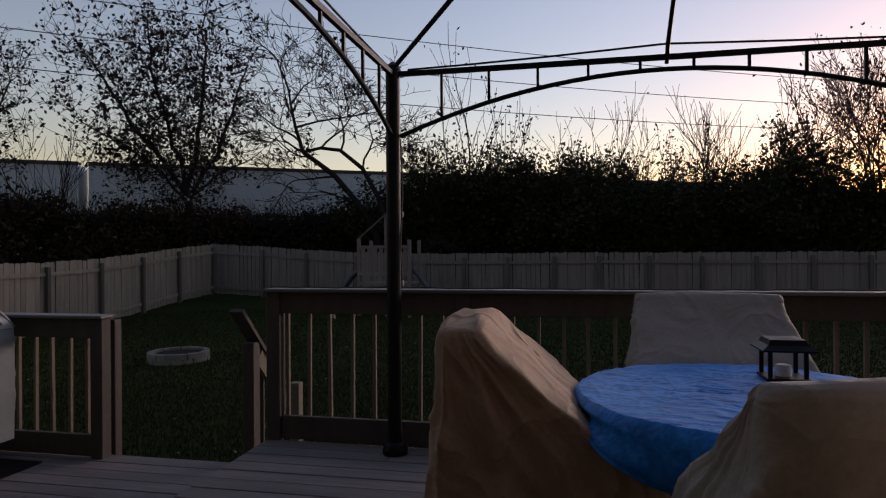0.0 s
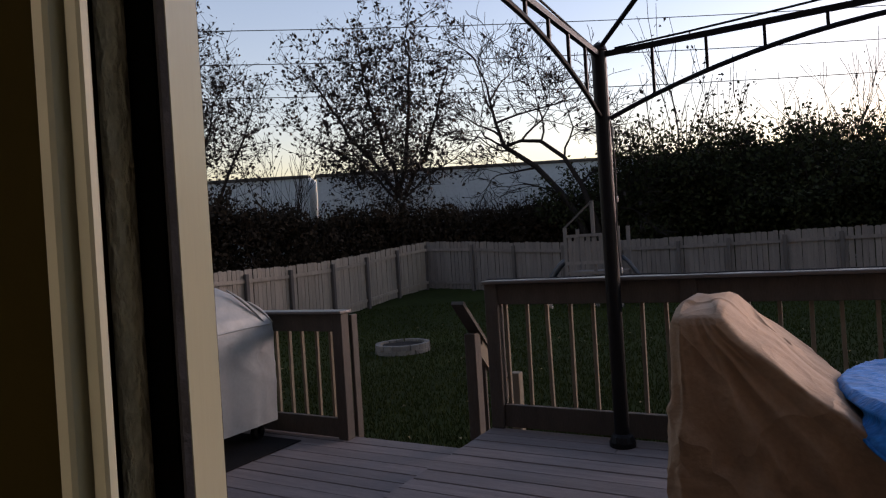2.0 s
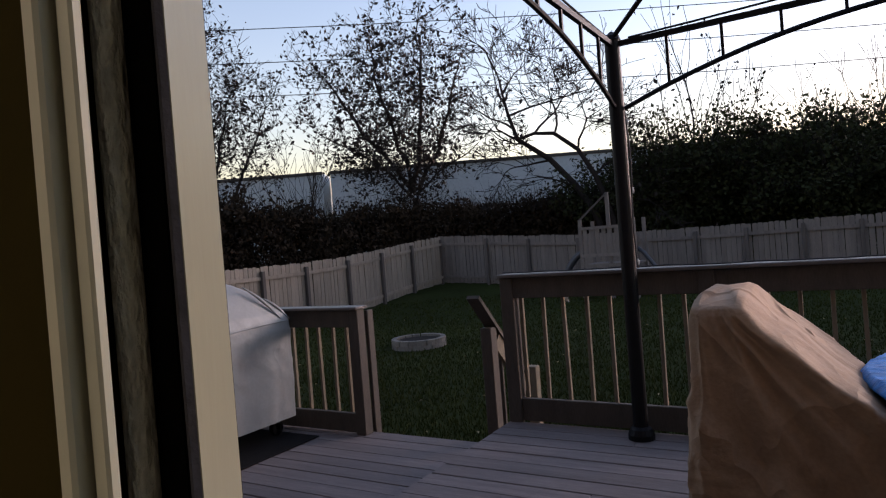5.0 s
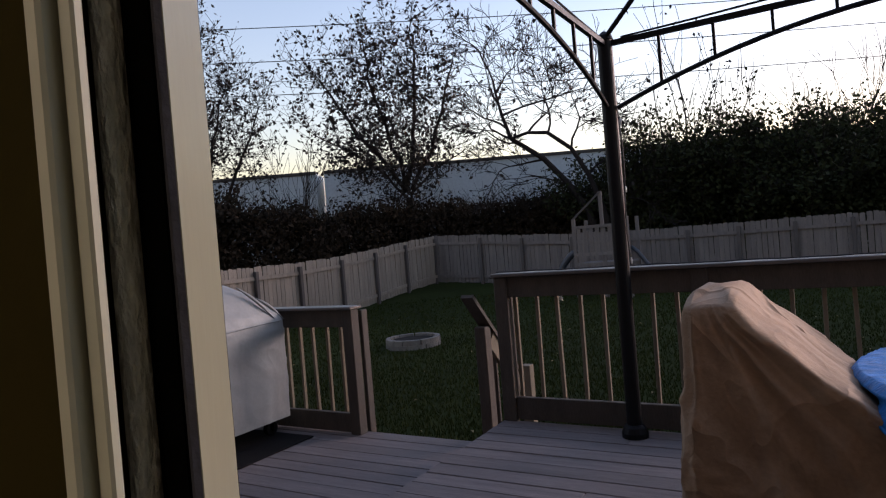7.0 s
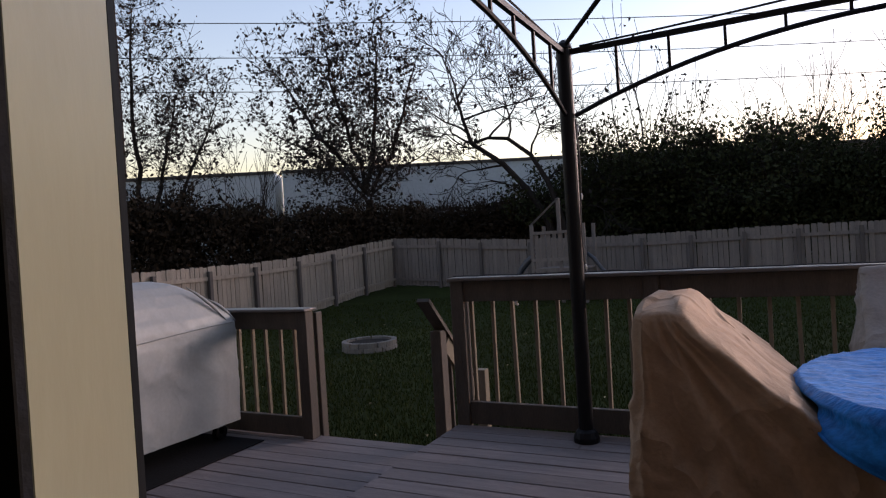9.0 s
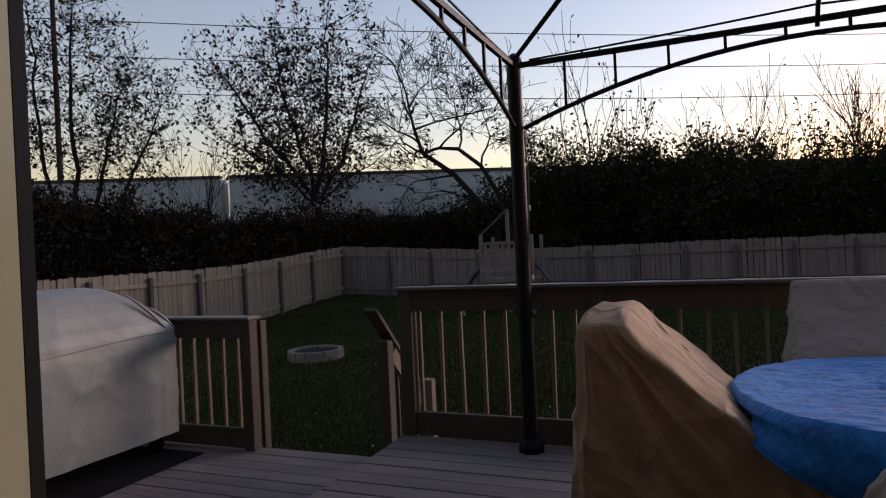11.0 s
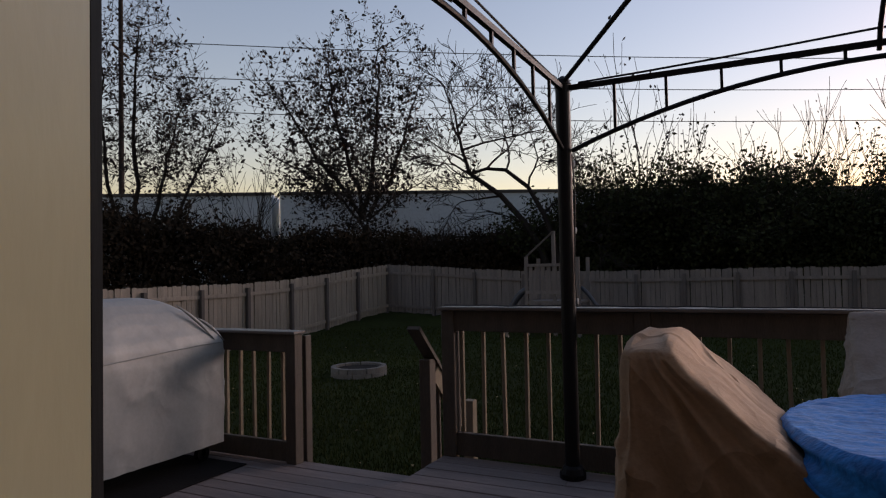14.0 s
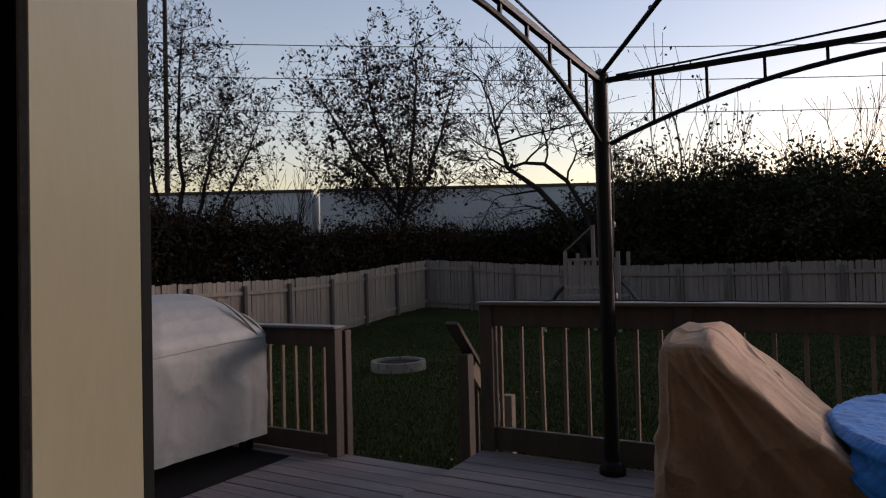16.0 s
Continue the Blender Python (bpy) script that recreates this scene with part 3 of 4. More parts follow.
def table():
    t = thing("patio_table", "round patio table hidden under a blue tarp", "table")
    part("tabletop", Shape().tube([(TX, TY, TZ - 0.035), (TX, TY, TZ - 0.012)], TR - 0.02, 40), STEEL, t)
    for i in range(4):
        a = radians(45 + 90 * i)
        part("leg", Shape().tube([(TX + 0.25 * math.cos(a), TY + 0.25 * math.sin(a), TZ - 0.036), (TX + 0.30 * math.cos(a), TY + 0.30 * math.sin(a), 0.35), (TX + 0.33 * math.cos(a), TY + 0.33 * math.sin(a), 0.001)], 0.016, 8), STEEL, t)
    rows = []
    n = 200
    for r in [0.015 + 0.533 * i / 79 for i in range(80)]:
        row = []
        for a in [2 * math.pi * k / n for k in range(n)]:
            x, y = r * math.cos(a), r * math.sin(a)
            crinkle = max(0, 1 - abs(3.2 * soft_noise(6.5 * x, 27 * y + 2.2 * soft_noise(7 * x, 3 * y, 2.0), 1.0))) ** 2
            cross = max(0, 1 - abs(4.0 * soft_noise(13 * x, 7 * y, 6.0))) ** 3
            row.append((TX + x, TY + y, TZ + 0.003 + 0.0045 * crinkle + 0.0025 * cross + 0.005 * soft_noise(5 * x, 5 * y, 4.0)))
        rows.append(row)
    for j in range(1, 16):
        d = j / 15
        row = []
        for k in range(n):
            a = 2 * math.pi * k / n
            depth = 0.15 + 0.065 * math.sin(3 * a + 0.52) + 0.02 * math.sin(5 * a)
            bulge = 0.085 * d * (math.sin(7 * a + 0.7) * 0.6 + soft_noise(2.4 * math.cos(a), 2.4 * math.sin(a), d * 1.2))
            rr = TR + 0.004 + 0.018 * min(1, d * 5) + bulge - 0.05 * d * d
            row.append((TX + rr * math.cos(a), TY + rr * math.sin(a), TZ - 0.006 - depth * d + 0.012 * math.sin(9 * a) * d))
        rows.append(row)
    s = Shape().rings(rows, caps=False)
    s.f.append(tuple(reversed(range(n))))
    tarp = thing("tarp", "crinkled blue tarp spread over a round table", "tarp", shape=s, material=TARP, smooth=True)
    part("hem", Shape().tube([*rows[-1], rows[-1][0]], 0.005, 6), TARP, tarp, smooth=True)


table()


def lantern(x, y, z):
    l = thing("lantern", "small black metal lantern with a candle, standing on the tarp", "lantern")
    part("base", Shape().box((x - 0.072, y - 0.072, z), (x + 0.072, y + 0.072, z + 0.012), 0.003), STEEL, l)
    for sx in (-1, 1):
        for sy in (-1, 1):
            part("post", Shape().box((x + sx * 0.058 - 0.007, y + sy * 0.058 - 0.007, z + 0.012), (x + sx * 0.058 + 0.007, y + sy * 0.058 + 0.007, z + 0.106), 0.002), STEEL, l)
    ring = lambda h, zz: [(x - h, y - h, zz), (x + h, y - h, zz), (x + h, y + h, zz), (x - h, y + h, zz)]  # noqa: E731
    part("roof", Shape().rings([ring(0.088, z + 0.106), ring(0.090, z + 0.112), ring(0.066, z + 0.128), ring(0.058, z + 0.146), ring(0.02, z + 0.15)]), STEEL, l)
    part("candle", Shape().tube([(x, y, z + 0.012), (x, y, z + 0.050), (x, y, z + 0.052)], [0.026, 0.026, 0.020], 18), CANDLE, l, "short white candle", smooth=False)


lantern(0.742, 2.60, TZ + 0.007)


def grill():
    prof = [(-0.045, -0.60, 0.0, 1.0), (0.30, -0.60, 0.0, 1.0), (0.60, -0.60, 0.0, 1.0), (0.70, -0.60, -0.01, 1.0), (0.76, -0.59, -0.03, 0.975), (0.80, -0.57, -0.05, 0.93), (0.87, -0.54, -0.08, 0.80), (0.94, -0.50, -0.12, 0.67), (1.00, -0.45, -0.17, 0.53), (1.030, -0.41, -0.22, 0.43), (1.043, -0.37, -0.26, 0.36)]
    s = draped(prof, 1.60, 2.2, n=176, steps=80, fold=0.016, crease_depth=0.008, radius=0.05, crown=0.0, wave=2.6)
    g = thing("grill_cover", "light grey vinyl cover over a barbecue grill", "grill cover", shape=s, material=GREYCOVER, smooth=True)
    g.location = (-3.68, 2.965, 0)
    seam = [(p.x * 1.004, p.y * 1.004, 0.665 + 0.03 * math.sin(p.y * 2)) for p in rounded(-0.60, 0.0, -0.80, 0.80, 0.66, 0.06, 64)]
    part("seam", Shape().tube([*seam, seam[0]], 0.004, 5), GREYCOVER, g)
    for y0, y1, z0, z1 in ((0.60, 0.795, 0.885, 0.70), (0.42, 0.70, 0.985, 0.72), (-0.50, -0.72, 0.95, 0.70)):
        fold = [(-0.085 + 0.075 * u, y0 + (y1 - y0) * u, z0 + (z1 - z0) * u + 0.02 * math.sin(math.pi * u)) for u in [k / 8 for k in range(9)]]
        part("fold", Shape().tube(fold, [0.003 + 0.009 * math.sin(math.pi * k / 8) for k in range(9)], 10), GREYCOVER, g, smooth=True)
    b = thing("grill", "dark barbecue grill base under its cover", "grill")
    part("body", Shape().box((-4.22, 2.25, 0.05), (-3.74, 3.68, 0.62), 0.01), UNDER, b)
    for x in (-4.18, -3.78):
        for y in (2.30, 3.62):
            part("wheel", Shape().tube([(x - 0.02, y, LOW + 0.065), (x + 0.02, y, LOW + 0.065)], 0.055, 14), RUBBER, b)
            part("leg", Shape().box((x - 0.02, y - 0.02, LOW + 0.05), (x + 0.02, y + 0.02, 0.05)), UNDER, b)
    thing("grill_mat", "black mat on the deck boards under a grill", "mat", shape=Shape().box((-4.7, 2.0, LOW + 0.004), (-3.42, 3.70, LOW + 0.010), 0.002), material=MAT)


grill()


def light_string():
    c = thing("light_string", "dark string light cable running over the railing and post", "string lights")
    pts = []
    for i in range(60):
        x = -1.9 + 5.1 * i / 59
        pts.append((x, 3.90 + 0.035 * soft_noise(x * 3, 1), 0.963 + 0.012 * abs(soft_noise(x * 4, 7))))
    part("cable", Shape().tube(pts, 0.0045, 6), WIRE, c)
    px, py = GX - HALF_X, GY + HALF_Y
    up = [(px + 0.052 + 0.006 * math.sin(z * 9), py - 0.012, z) for z in [0.97 + 0.035 * i for i in range(26)]]
    part("cable", Shape().tube(up, 0.0045, 6), WIRE, c)
    for z in (1.02, 1.42, 1.80):
        part("bulb", Shape().tube([(px + 0.060, py - 0.02, z), (px + 0.062, py - 0.022, z - 0.012), (px + 0.062, py - 0.022, z - 0.03), (px + 0.062, py - 0.022, z - 0.036)], [0.004, 0.006, 0.005, 0.001], 10), BULB, c, smooth=True)


light_string()


def clip_ornament(x, y, z):
    """Two small wings and a stem wired to a baluster."""
    o = thing("clip_ornament", "small pale metal winged ornament wired to a baluster", "ornament")
    part("stem", Shape().tube([(x, y, z + 0.016), (x + 0.012, y - 0.004, z), (x + 0.032, y - 0.006, z - 0.020)], 0.004, 6), BULB, o)
    for k in (-1, 1):
        wing = Shape().rings([[(x + 0.010 + a, y - 0.004 + d, z + 0.002 + b) for a, b in ((0, 0), (0.010 + 0.006 * k, 0.020 * k), (0.024, 0.012 * k), (0.016, -0.002))] for d in (-0.0015, 0.0015)])
        part("wing", wing, BULB, o)


clip_ornament(-1.498, 3.915, 0.79)


# ---- yard ----
def fire_pit(cx, cy, r, courses):
    f = thing("fire_pit", "round fire pit ring of pale concrete blocks on the lawn", "fire pit")
    z = land(cx, cy) - 0.02
    n = 18
    h = 0.108
    s = Shape()
    for zz, ins in ((0, 0.006), (0.008, 0), (h - 0.008, 0), (h - 0.001, 0.006)):
        s.v += [(rr * math.cos(a), rr * math.sin(a), zz) for rr, a in ((r - 0.105 + ins, -0.155), (r - ins, -0.163), (r - ins + 0.004, 0), (r - ins, 0.163), (r - 0.105 + ins, 0.155), (r - 0.101 + ins, 0))]
    s.f = [tuple(reversed(range(6))), tuple(range(18, 24))] + [(j * 6 + i, j * 6 + (i + 1) % 6, j * 6 + 6 + (i + 1) % 6, j * 6 + 6 + i) for j in range(3) for i in range(6)]
    me = s.mesh("block", STONE)
    rng = random.Random(8)
    for c in range(courses):
        for i in range(n):
            b = part("block", me, STONE, f)
            b.matrix_world = pose(cx + rng.uniform(-0.006, 0.006), cy + rng.uniform(-0.006, 0.006), z + c * h, 0, 0, (i + 0.5 * c) * 360 / n + rng.uniform(-0.6, 0.6))
    part("ash_bed", Shape().tube([(cx, cy, z), (cx, cy, z + 0.165)], [r - 0.11, r - 0.11], 30), ASH, f)


fire_pit(-7.70, 11.52, 0.575, 2)


def playset():
    x0, x1, y0, y1 = -6.62, -5.02, 19.1, 20.3
    p = thing("playset", "weathered wooden play tower with a dark slide near the fence", "playset")
    for x, y, top in ((x0, y0, 1.55), (x1, y0, 1.50), (x0, y1, 1.5), (x1, y1, 1.5), (-5.76, y0 + 0.05, 2.30)):
        part("post", Shape().box((x - 0.05, y - 0.05, land(x, y) - 0.02), (x + 0.05, y + 0.05, top), 0.006), FENCE, p)
    part("brace", Shape().bar((x0, y0, 1.55), (-5.76, y0, 2.28), 0.05, 0.05), FENCE_POST, p)
    for zz in (0.12, 0.42, 1.24):
        part("rail", Shape().box((x0, y0 - 0.06, zz), (x1, y0 - 0.02, zz + 0.09)), FENCE, p)
    me = Shape().box((-0.06, 0, 0), (0.06, 0.025, 0.86), 0.004).mesh("slat", FENCE)
    for i in range(8):
        b = part("slat", me, FENCE, p)
        b.location = (x0 + 0.14 + i * 0.19, y0 - 0.016, 0.44)
    part("platform", Shape().box((x0, y0, 0.14), (x1, y1, 0.19)), FENCE, p)
    slide = [(x0 - 0.05 - 0.28 * i / 2, y0 + 0.35, 0.55 - 0.02 * i - 0.028 * i * i) for i in range(8)]
    part("slide", Shape().tube(slide, 0.10, 10), PLASTIC, p, "dark plastic slide", smooth=True)
    part("slide", Shape().tube([(x1 + 0.02, y0 + 0.2, 0.6), (x1 + 0.2, y0 + 0.2, 0.45), (x1 + 0.45, y0 + 0.2, 0.1), (x1 + 0.8, y0 + 0.2, -0.3)], 0.06, 10), PLASTIC, p, "dark plastic slide", smooth=True)


playset()


# ---- far side: railway, wires ----
RUN = Vector((math.cos(radians(31)), math.sin(radians(31)), 0))
OUT = Vector((-math.sin(radians(31)), math.cos(radians(31)), 0))


def along(s, d, z):
    return RUN * s + OUT * d + Vector((0, 0, z))


def wagon(s0, s1, material, label):
    w = thing("freight_wagon", label, "freight wagon", "train of freight wagons")
    def block(a, b, d0, d1, z0, z1):
        s = Shape()
        s.rings([[along(a, d0, z), along(b, d0, z), along(b, d1, z), along(a, d1, z)] for z in (z0, z1)])
        return s
    body = part("body", block(s0, s1, 36.0, 38.6, 0.55, 5.56), material, w)
    ribs = Shape()
    n = int((s1 - s0) / 0.62)
    for i in range(n + 1):
        a = s0 + (s1 - s0 - 0.1) * i / n
        ribs.rings([[along(a, 35.955, z), along(a + 0.1, 35.955, z), along(a + 0.1, 35.998, z), along(a, 35.998, z)] for z in (0.6, 5.42)])
    part("ribs", ribs, material, body)
    part("top_rail", block(s0 - 0.01, s1 + 0.01, 35.94, 36.06, 5.44, 5.62), UNDER, body)
    part("mid_rail", block(s0 - 0.01, s1 + 0.01, 35.94, 36.06, 2.95, 3.08), UNDER, body)
    part("underframe", block(s0 - 0.2, s1 + 0.2, 36.2, 38.4, 0.2, 0.548), UNDER, w)
    for a in (s0 + 1.2, s0 + 3.0, s1 - 3.0, s1 - 1.2):
        part("wheel", Shape().tube([along(a, 36.5, -0.05), along(a, 36.65, -0.05)], 0.46, 18), UNDER, w)


for a, b, m, txt in ((-42.0, -24.0, WAGON_DARK, "dark brown freight wagon beyond the trees"), (-23.3, -6.35, WAGON, "pale grey-blue freight wagon beyond the trees"), (-5.9, 11.6, WAGON, "pale grey-blue freight wagon beyond the trees"), (12.3, 32.8, WAGON_DARK, "dark freight wagon behind a hedge")):
    wagon(a, b, m, txt)
bed = Shape()
bed.rings([[along(-140, 33.5, -1.2), along(140, 33.5, -1.2), along(140, 41, -1.2), along(-140, 41, -1.2)], [along(-140, 35.2, -0.65), along(140, 35.2, -0.65), along(140, 39.4, -0.65), along(-140, 39.4, -0.65)]])
thing("track_bed", "low gravel railway embankment", "track bed", kind="structure", shape=bed, material=GRAVEL)
for d in (36.55, 37.98):
    thing("rail", "long steel railway rail on gravel", "rail", "railway rails", shape=Shape().bar(along(-140, d, -0.585), along(140, d, -0.585), 0.07, 0.14), material=UNDER)


def utility_pole(s):
    p = thing("utility_pole", "tall wooden utility pole carrying power lines", "utility pole", "line poles")
    part("pole", Shape().tube([along(s, 41, -1.0), along(s, 41, 19.0)], [0.19, 0.13], 10), BARK, p)
    part("crossarm", Shape().bar(along(s, 39.8, 15.0), along(s, 42.2, 15.0), 0.1, 0.12), BARK, p)


for s in (-16.2, 62.0, -95.0):
    utility_pole(s)
for k, (h, d) in enumerate(((15.1, 40.0), (13.2, 40.6), (11.2, 40.9))):
    w = Shape()
    for a, b in ((-95.0, -16.2), (-16.2, 62.0)):
        w.tube([along(a + (b - a) * i / 16, d, h + 0.25 - 0.9 * (1 - (i / 8 - 1) ** 2)) for i in range(17)], 0.028, 5)
    thing("power_line", "thin dark overhead power line", "cable", "power lines", shape=w, material=WIRE)


# ---- trees ----
def place(yaw, dist):
    return Vector((-dist * math.sin(radians(yaw)), dist * math.cos(radians(yaw)), 0))


def grow(wood, tips, rng, p, way, length, radius, depth, spread, rise, kink=0.16):
    """A tapered limb in short bent pieces, then its side limbs."""
    steps = 4 if depth > 1 else 3
    pts, radii = [p.copy()], [radius]
    for i in range(steps):
        way = (way + Vector((rng.gauss(0, kink), rng.gauss(0, kink), rng.gauss(0, kink * 0.6) + rise * 0.12))).normalized()
        p = p + way * length / steps
        pts.append(p.copy())
        radii.append(radius * (1 - 0.45 * (i + 1) / steps))
        if depth > 0 and i >= 1:
            for _ in range(1 if depth > 2 else rng.choice((1, 1, 2))):
                side = Vector((rng.gauss(0, 1), rng.gauss(0, 1), rng.gauss(0, 0.5))).normalized()
                side = (side - way * side.dot(way)).normalized()
                grow(wood, tips, rng, p, (way + side * spread * rng.uniform(0.6, 1.3) + Vector((0, 0, rise * 0.4))).normalized(), length * rng.uniform(0.5, 0.8), radii[-1] * 0.62, depth - 1, spread, rise, kink)
        if depth <= 1:
            tips.append((p.copy(), way.copy()))
    wood.tube(pts, [max(r, 0.010) for r in radii], 6 if radius > 0.05 else 4)
    if depth > 0:
        grow(wood, tips, rng, p, way, length * 0.72, radii[-1] * 0.9, depth - 1, spread, rise, kink)


def leafage(tips, rng, per, size, scatter):
    s = Shape()
    for p, way in tips:
        for _ in range(per if per >= 1 else (1 if rng.random() < per else 0)):
            c = p + Vector((rng.gauss(0, scatter), rng.gauss(0, scatter), rng.gauss(0, scatter)))
            a = Vector((rng.gauss(0, 1), rng.gauss(0, 1), rng.gauss(0, 1))).normalized()
            b = a.cross(Vector((rng.gauss(0, 1), rng.gauss(0, 1), rng.gauss(0, 1)))).normalized()
            h = size * rng.uniform(0.6, 1.4)
            s.add([c + a * h, c + b * h * 0.5, c - a * h * 0.8, c - b * h * 0.5], [(0, 1, 2, 3)])
    return s


def tree(yaw, dist, label, seed, stems, depth, per, size, spread, rise, material=LEAF, scatter=0.22, kink=0.16, group="yard trees"):
    """stems: rows of lean in yaw degrees across the view, length and radius."""
    rng = random.Random(seed)
    base = place(yaw, dist)
    base.z = -1.0
    side = Vector((math.cos(radians(yaw)), math.sin(radians(yaw)), 0))
    t = thing("tree", label, "tree", group)
    t.location = base
    wood, tips = Shape(), []
    for lean, length, radius, off, d, up in stems:
        sway = 0.05 if d else 0.0
        way = (Vector((0, 0, 1)) + side * math.tan(radians(lean)) + Vector((rng.gauss(0, sway), rng.gauss(0, sway), 0))).normalized()
        grow(wood, tips, rng, side * off + Vector((0, 0, up)), way, length, radius, d, spread, rise if d else 0.0, kink if d else 0.03)
    part("trunk", wood, BARK, t)
    if per:
        part("crown", leafage(tips, rng, per, size, scatter), material, t)
    return t, tips


def spreading_tree(yaw, dist, label, seed, limbs, lobes, targets, per, size, twig=0.016):
    """Main limbs as rows of (across, height, radius); twigs reach out from them to fill the rounded lobes of the crown."""
    rng = random.Random(seed)
    side = Vector((math.cos(radians(yaw)), math.sin(radians(yaw)), 0))
    deep = Vector((-side.y, side.x, 0))
    t = thing("tree", label, "tree", "yard trees")
    t.location = place(yaw, dist) + Vector((0, 0, -1))
    wood, nodes, weight = Shape(), [], []
    for limb in limbs:
        off = rng.uniform(-0.9, 0.9) if limb[0][1] > 1 else 0.0
        pts, radii = [], []
        for (a0, z0, r0), (a1, z1, r1) in zip(limb, limb[1:]):
            for k in range(5):
                u = k / 5
                z = z0 + (z1 - z0) * u
                grow_out = min(1, max(0, (z - limb[0][1]) / 4))
                pts.append(side * (a0 + (a1 - a0) * u + 0.26 * soft_noise(z * 0.9, seed + a1 * 3)) + deep * (off * grow_out + 0.26 * soft_noise(z * 0.9, seed - a1 * 3)) + Vector((0, 0, z)))
                radii.append(0.82 * (r0 + (r1 - r0) * u))
        wood.tube(pts, radii, 7)
        for p in pts:
            if p.z > 3.2:
                nodes.append(tuple(p))
                weight.append(0.0)
    aims = []
    while len(aims) < targets:
        ca, cz, ra, rz = lobes[rng.randrange(len(lobes))]
        d = Vector((rng.uniform(-1, 1), rng.uniform(-1, 1), rng.uniform(-1, 1)))
        if d.length > 1 or d.length < 0.25:
            continue
        ragged = 1 + 0.22 * soft_noise(d.x * 2.4 + seed, d.y * 2.4, d.z * 2.4)
        aims.append(side * (ca + d.x * ra * ragged) + deep * d.y * ra * 0.75 + Vector((0, 0, cz + d.z * rz * ragged)))
    root = Vector((0, 0, 4.0))
    aims.sort(key=lambda p: (p - root).length)
    tips = []
    for p in aims:
        near = np.array(nodes)
        gap = np.array(tuple(p)) - near
        # a twig leaves its limb from below and from the trunk's side
        cost = np.linalg.norm(gap, axis=1) + 0.9 * np.maximum(0, 0.35 - gap[:, 2]) + np.array(weight) * 0.25
        k = int(cost.argmin())
        q = Vector(nodes[k])
        length = (p - q).length
        level = weight[k] + 1
        bend = Vector((rng.gauss(0, 0.09), rng.gauss(0, 0.09), rng.uniform(-0.12, 0.04))) * length
        path = [q, q.lerp(p, 0.35) + bend, q.lerp(p, 0.7) + bend * 0.8, p]
        r = max(0.009, twig * (1.5 - 0.25 * level) * (0.6 + 0.3 * length))
        wood.tube(path, [r, r * 0.85, r * 0.7, 0.008], 4)
        for u in path[1:]:
            nodes.append(tuple(u))
            weight.append(level)
            tips.append((u, (p - q).normalized()))
        for _ in range(2):
            e = path[2] + Vector((rng.gauss(0, 0.28), rng.gauss(0, 0.28), rng.gauss(0.12, 0.22)))
            wood.tube([path[1].lerp(path[2], rng.random()), e], [0.010, 0.007], 3)
            tips.append((e, (p - q).normalized()))
    part("trunk", wood, BARK, t)
    part("crown", leafage(tips, rng, per, size, 0.16), LEAF, t)


spreading_tree(52.0, 27, "dark multi-stemmed tree with thinning autumn leaves", 11, [
    [(-0.3, 0, 0.13), (-0.5, 4, 0.10), (-0.9, 8, 0.06), (-1.0, 12, 0.02)],
    [(0.0, 0, 0.15), (0.3, 4, 0.12), (0.2, 8, 0.08), (0.4, 12.5, 0.02)],
    [(0.2, 0, 0.13), (0.8, 3.6, 0.11), (1.4, 6.8, 0.06), (1.9, 9.2, 0.02)],
    [(0.35, 0, 0.12), (1.2, 3.4, 0.10), (2.4, 6.2, 0.06), (3.4, 8.6, 0.02)],
    [(-0.4, 0, 0.10), (-1.2, 4, 0.08), (-2.0, 8, 0.04), (-2.4, 11, 0.02)]], [(-0.5, 9.3, 2.7, 4.8), (0.4, 8.5, 2.6, 4.0), (2.2, 7.4, 2.1, 3.0)], 950, 0.8, 0.085)
tree(43.7, 28, "small bare leafless sapling tree", 23, [(0, 2.7, 0.07, 0, 3, 0), (-22, 1.9, 0.04, 0.0, 2, 2.6), (22, 1.9, 0.04, 0.0, 2, 2.4)], 3, 0, 0, 0.5, 0.5, kink=0.1)
spreading_tree(33.05, 29, "tall leafy tree with a forked trunk and upright limbs", 38, [
    [(0.0, 0, 0.25), (-0.05, 2.5, 0.21), (0.0, 4.7, 0.18)],
    [(0.0, 4.5, 0.13), (-1.3, 6.3, 0.11), (-2.6, 8.2, 0.08), (-3.9, 10.4, 0.02)],
    [(0.0, 4.7, 0.12), (-0.6, 6.5, 0.10), (-1.2, 9.0, 0.07), (-1.7, 12.0, 0.02)],
    [(0.05, 4.8, 0.13), (0.35, 6.6, 0.11), (0.6, 9.2, 0.08), (0.7, 13.0, 0.02)],
    [(0.1, 4.6, 0.12), (1.0, 6.2, 0.10), (1.9, 8.2, 0.06), (2.5, 10.6, 0.02)],
    [(-0.1, 4.3, 0.08), (-1.1, 5.5, 0.07), (-2.6, 6.6, 0.05), (-4.3, 7.6, 0.02)],
    [(0.1, 4.4, 0.07), (1.1, 5.3, 0.05), (2.2, 6.0, 0.03), (3.0, 6.6, 0.015)]], [(-2.5, 9.0, 3.5, 3.7), (0.5, 9.8, 2.9, 4.6), (-0.8, 8.6, 3.6, 3.4), (-0.4, 5.9, 3.0, 1.9)], 1500, 0.95, 0.105)


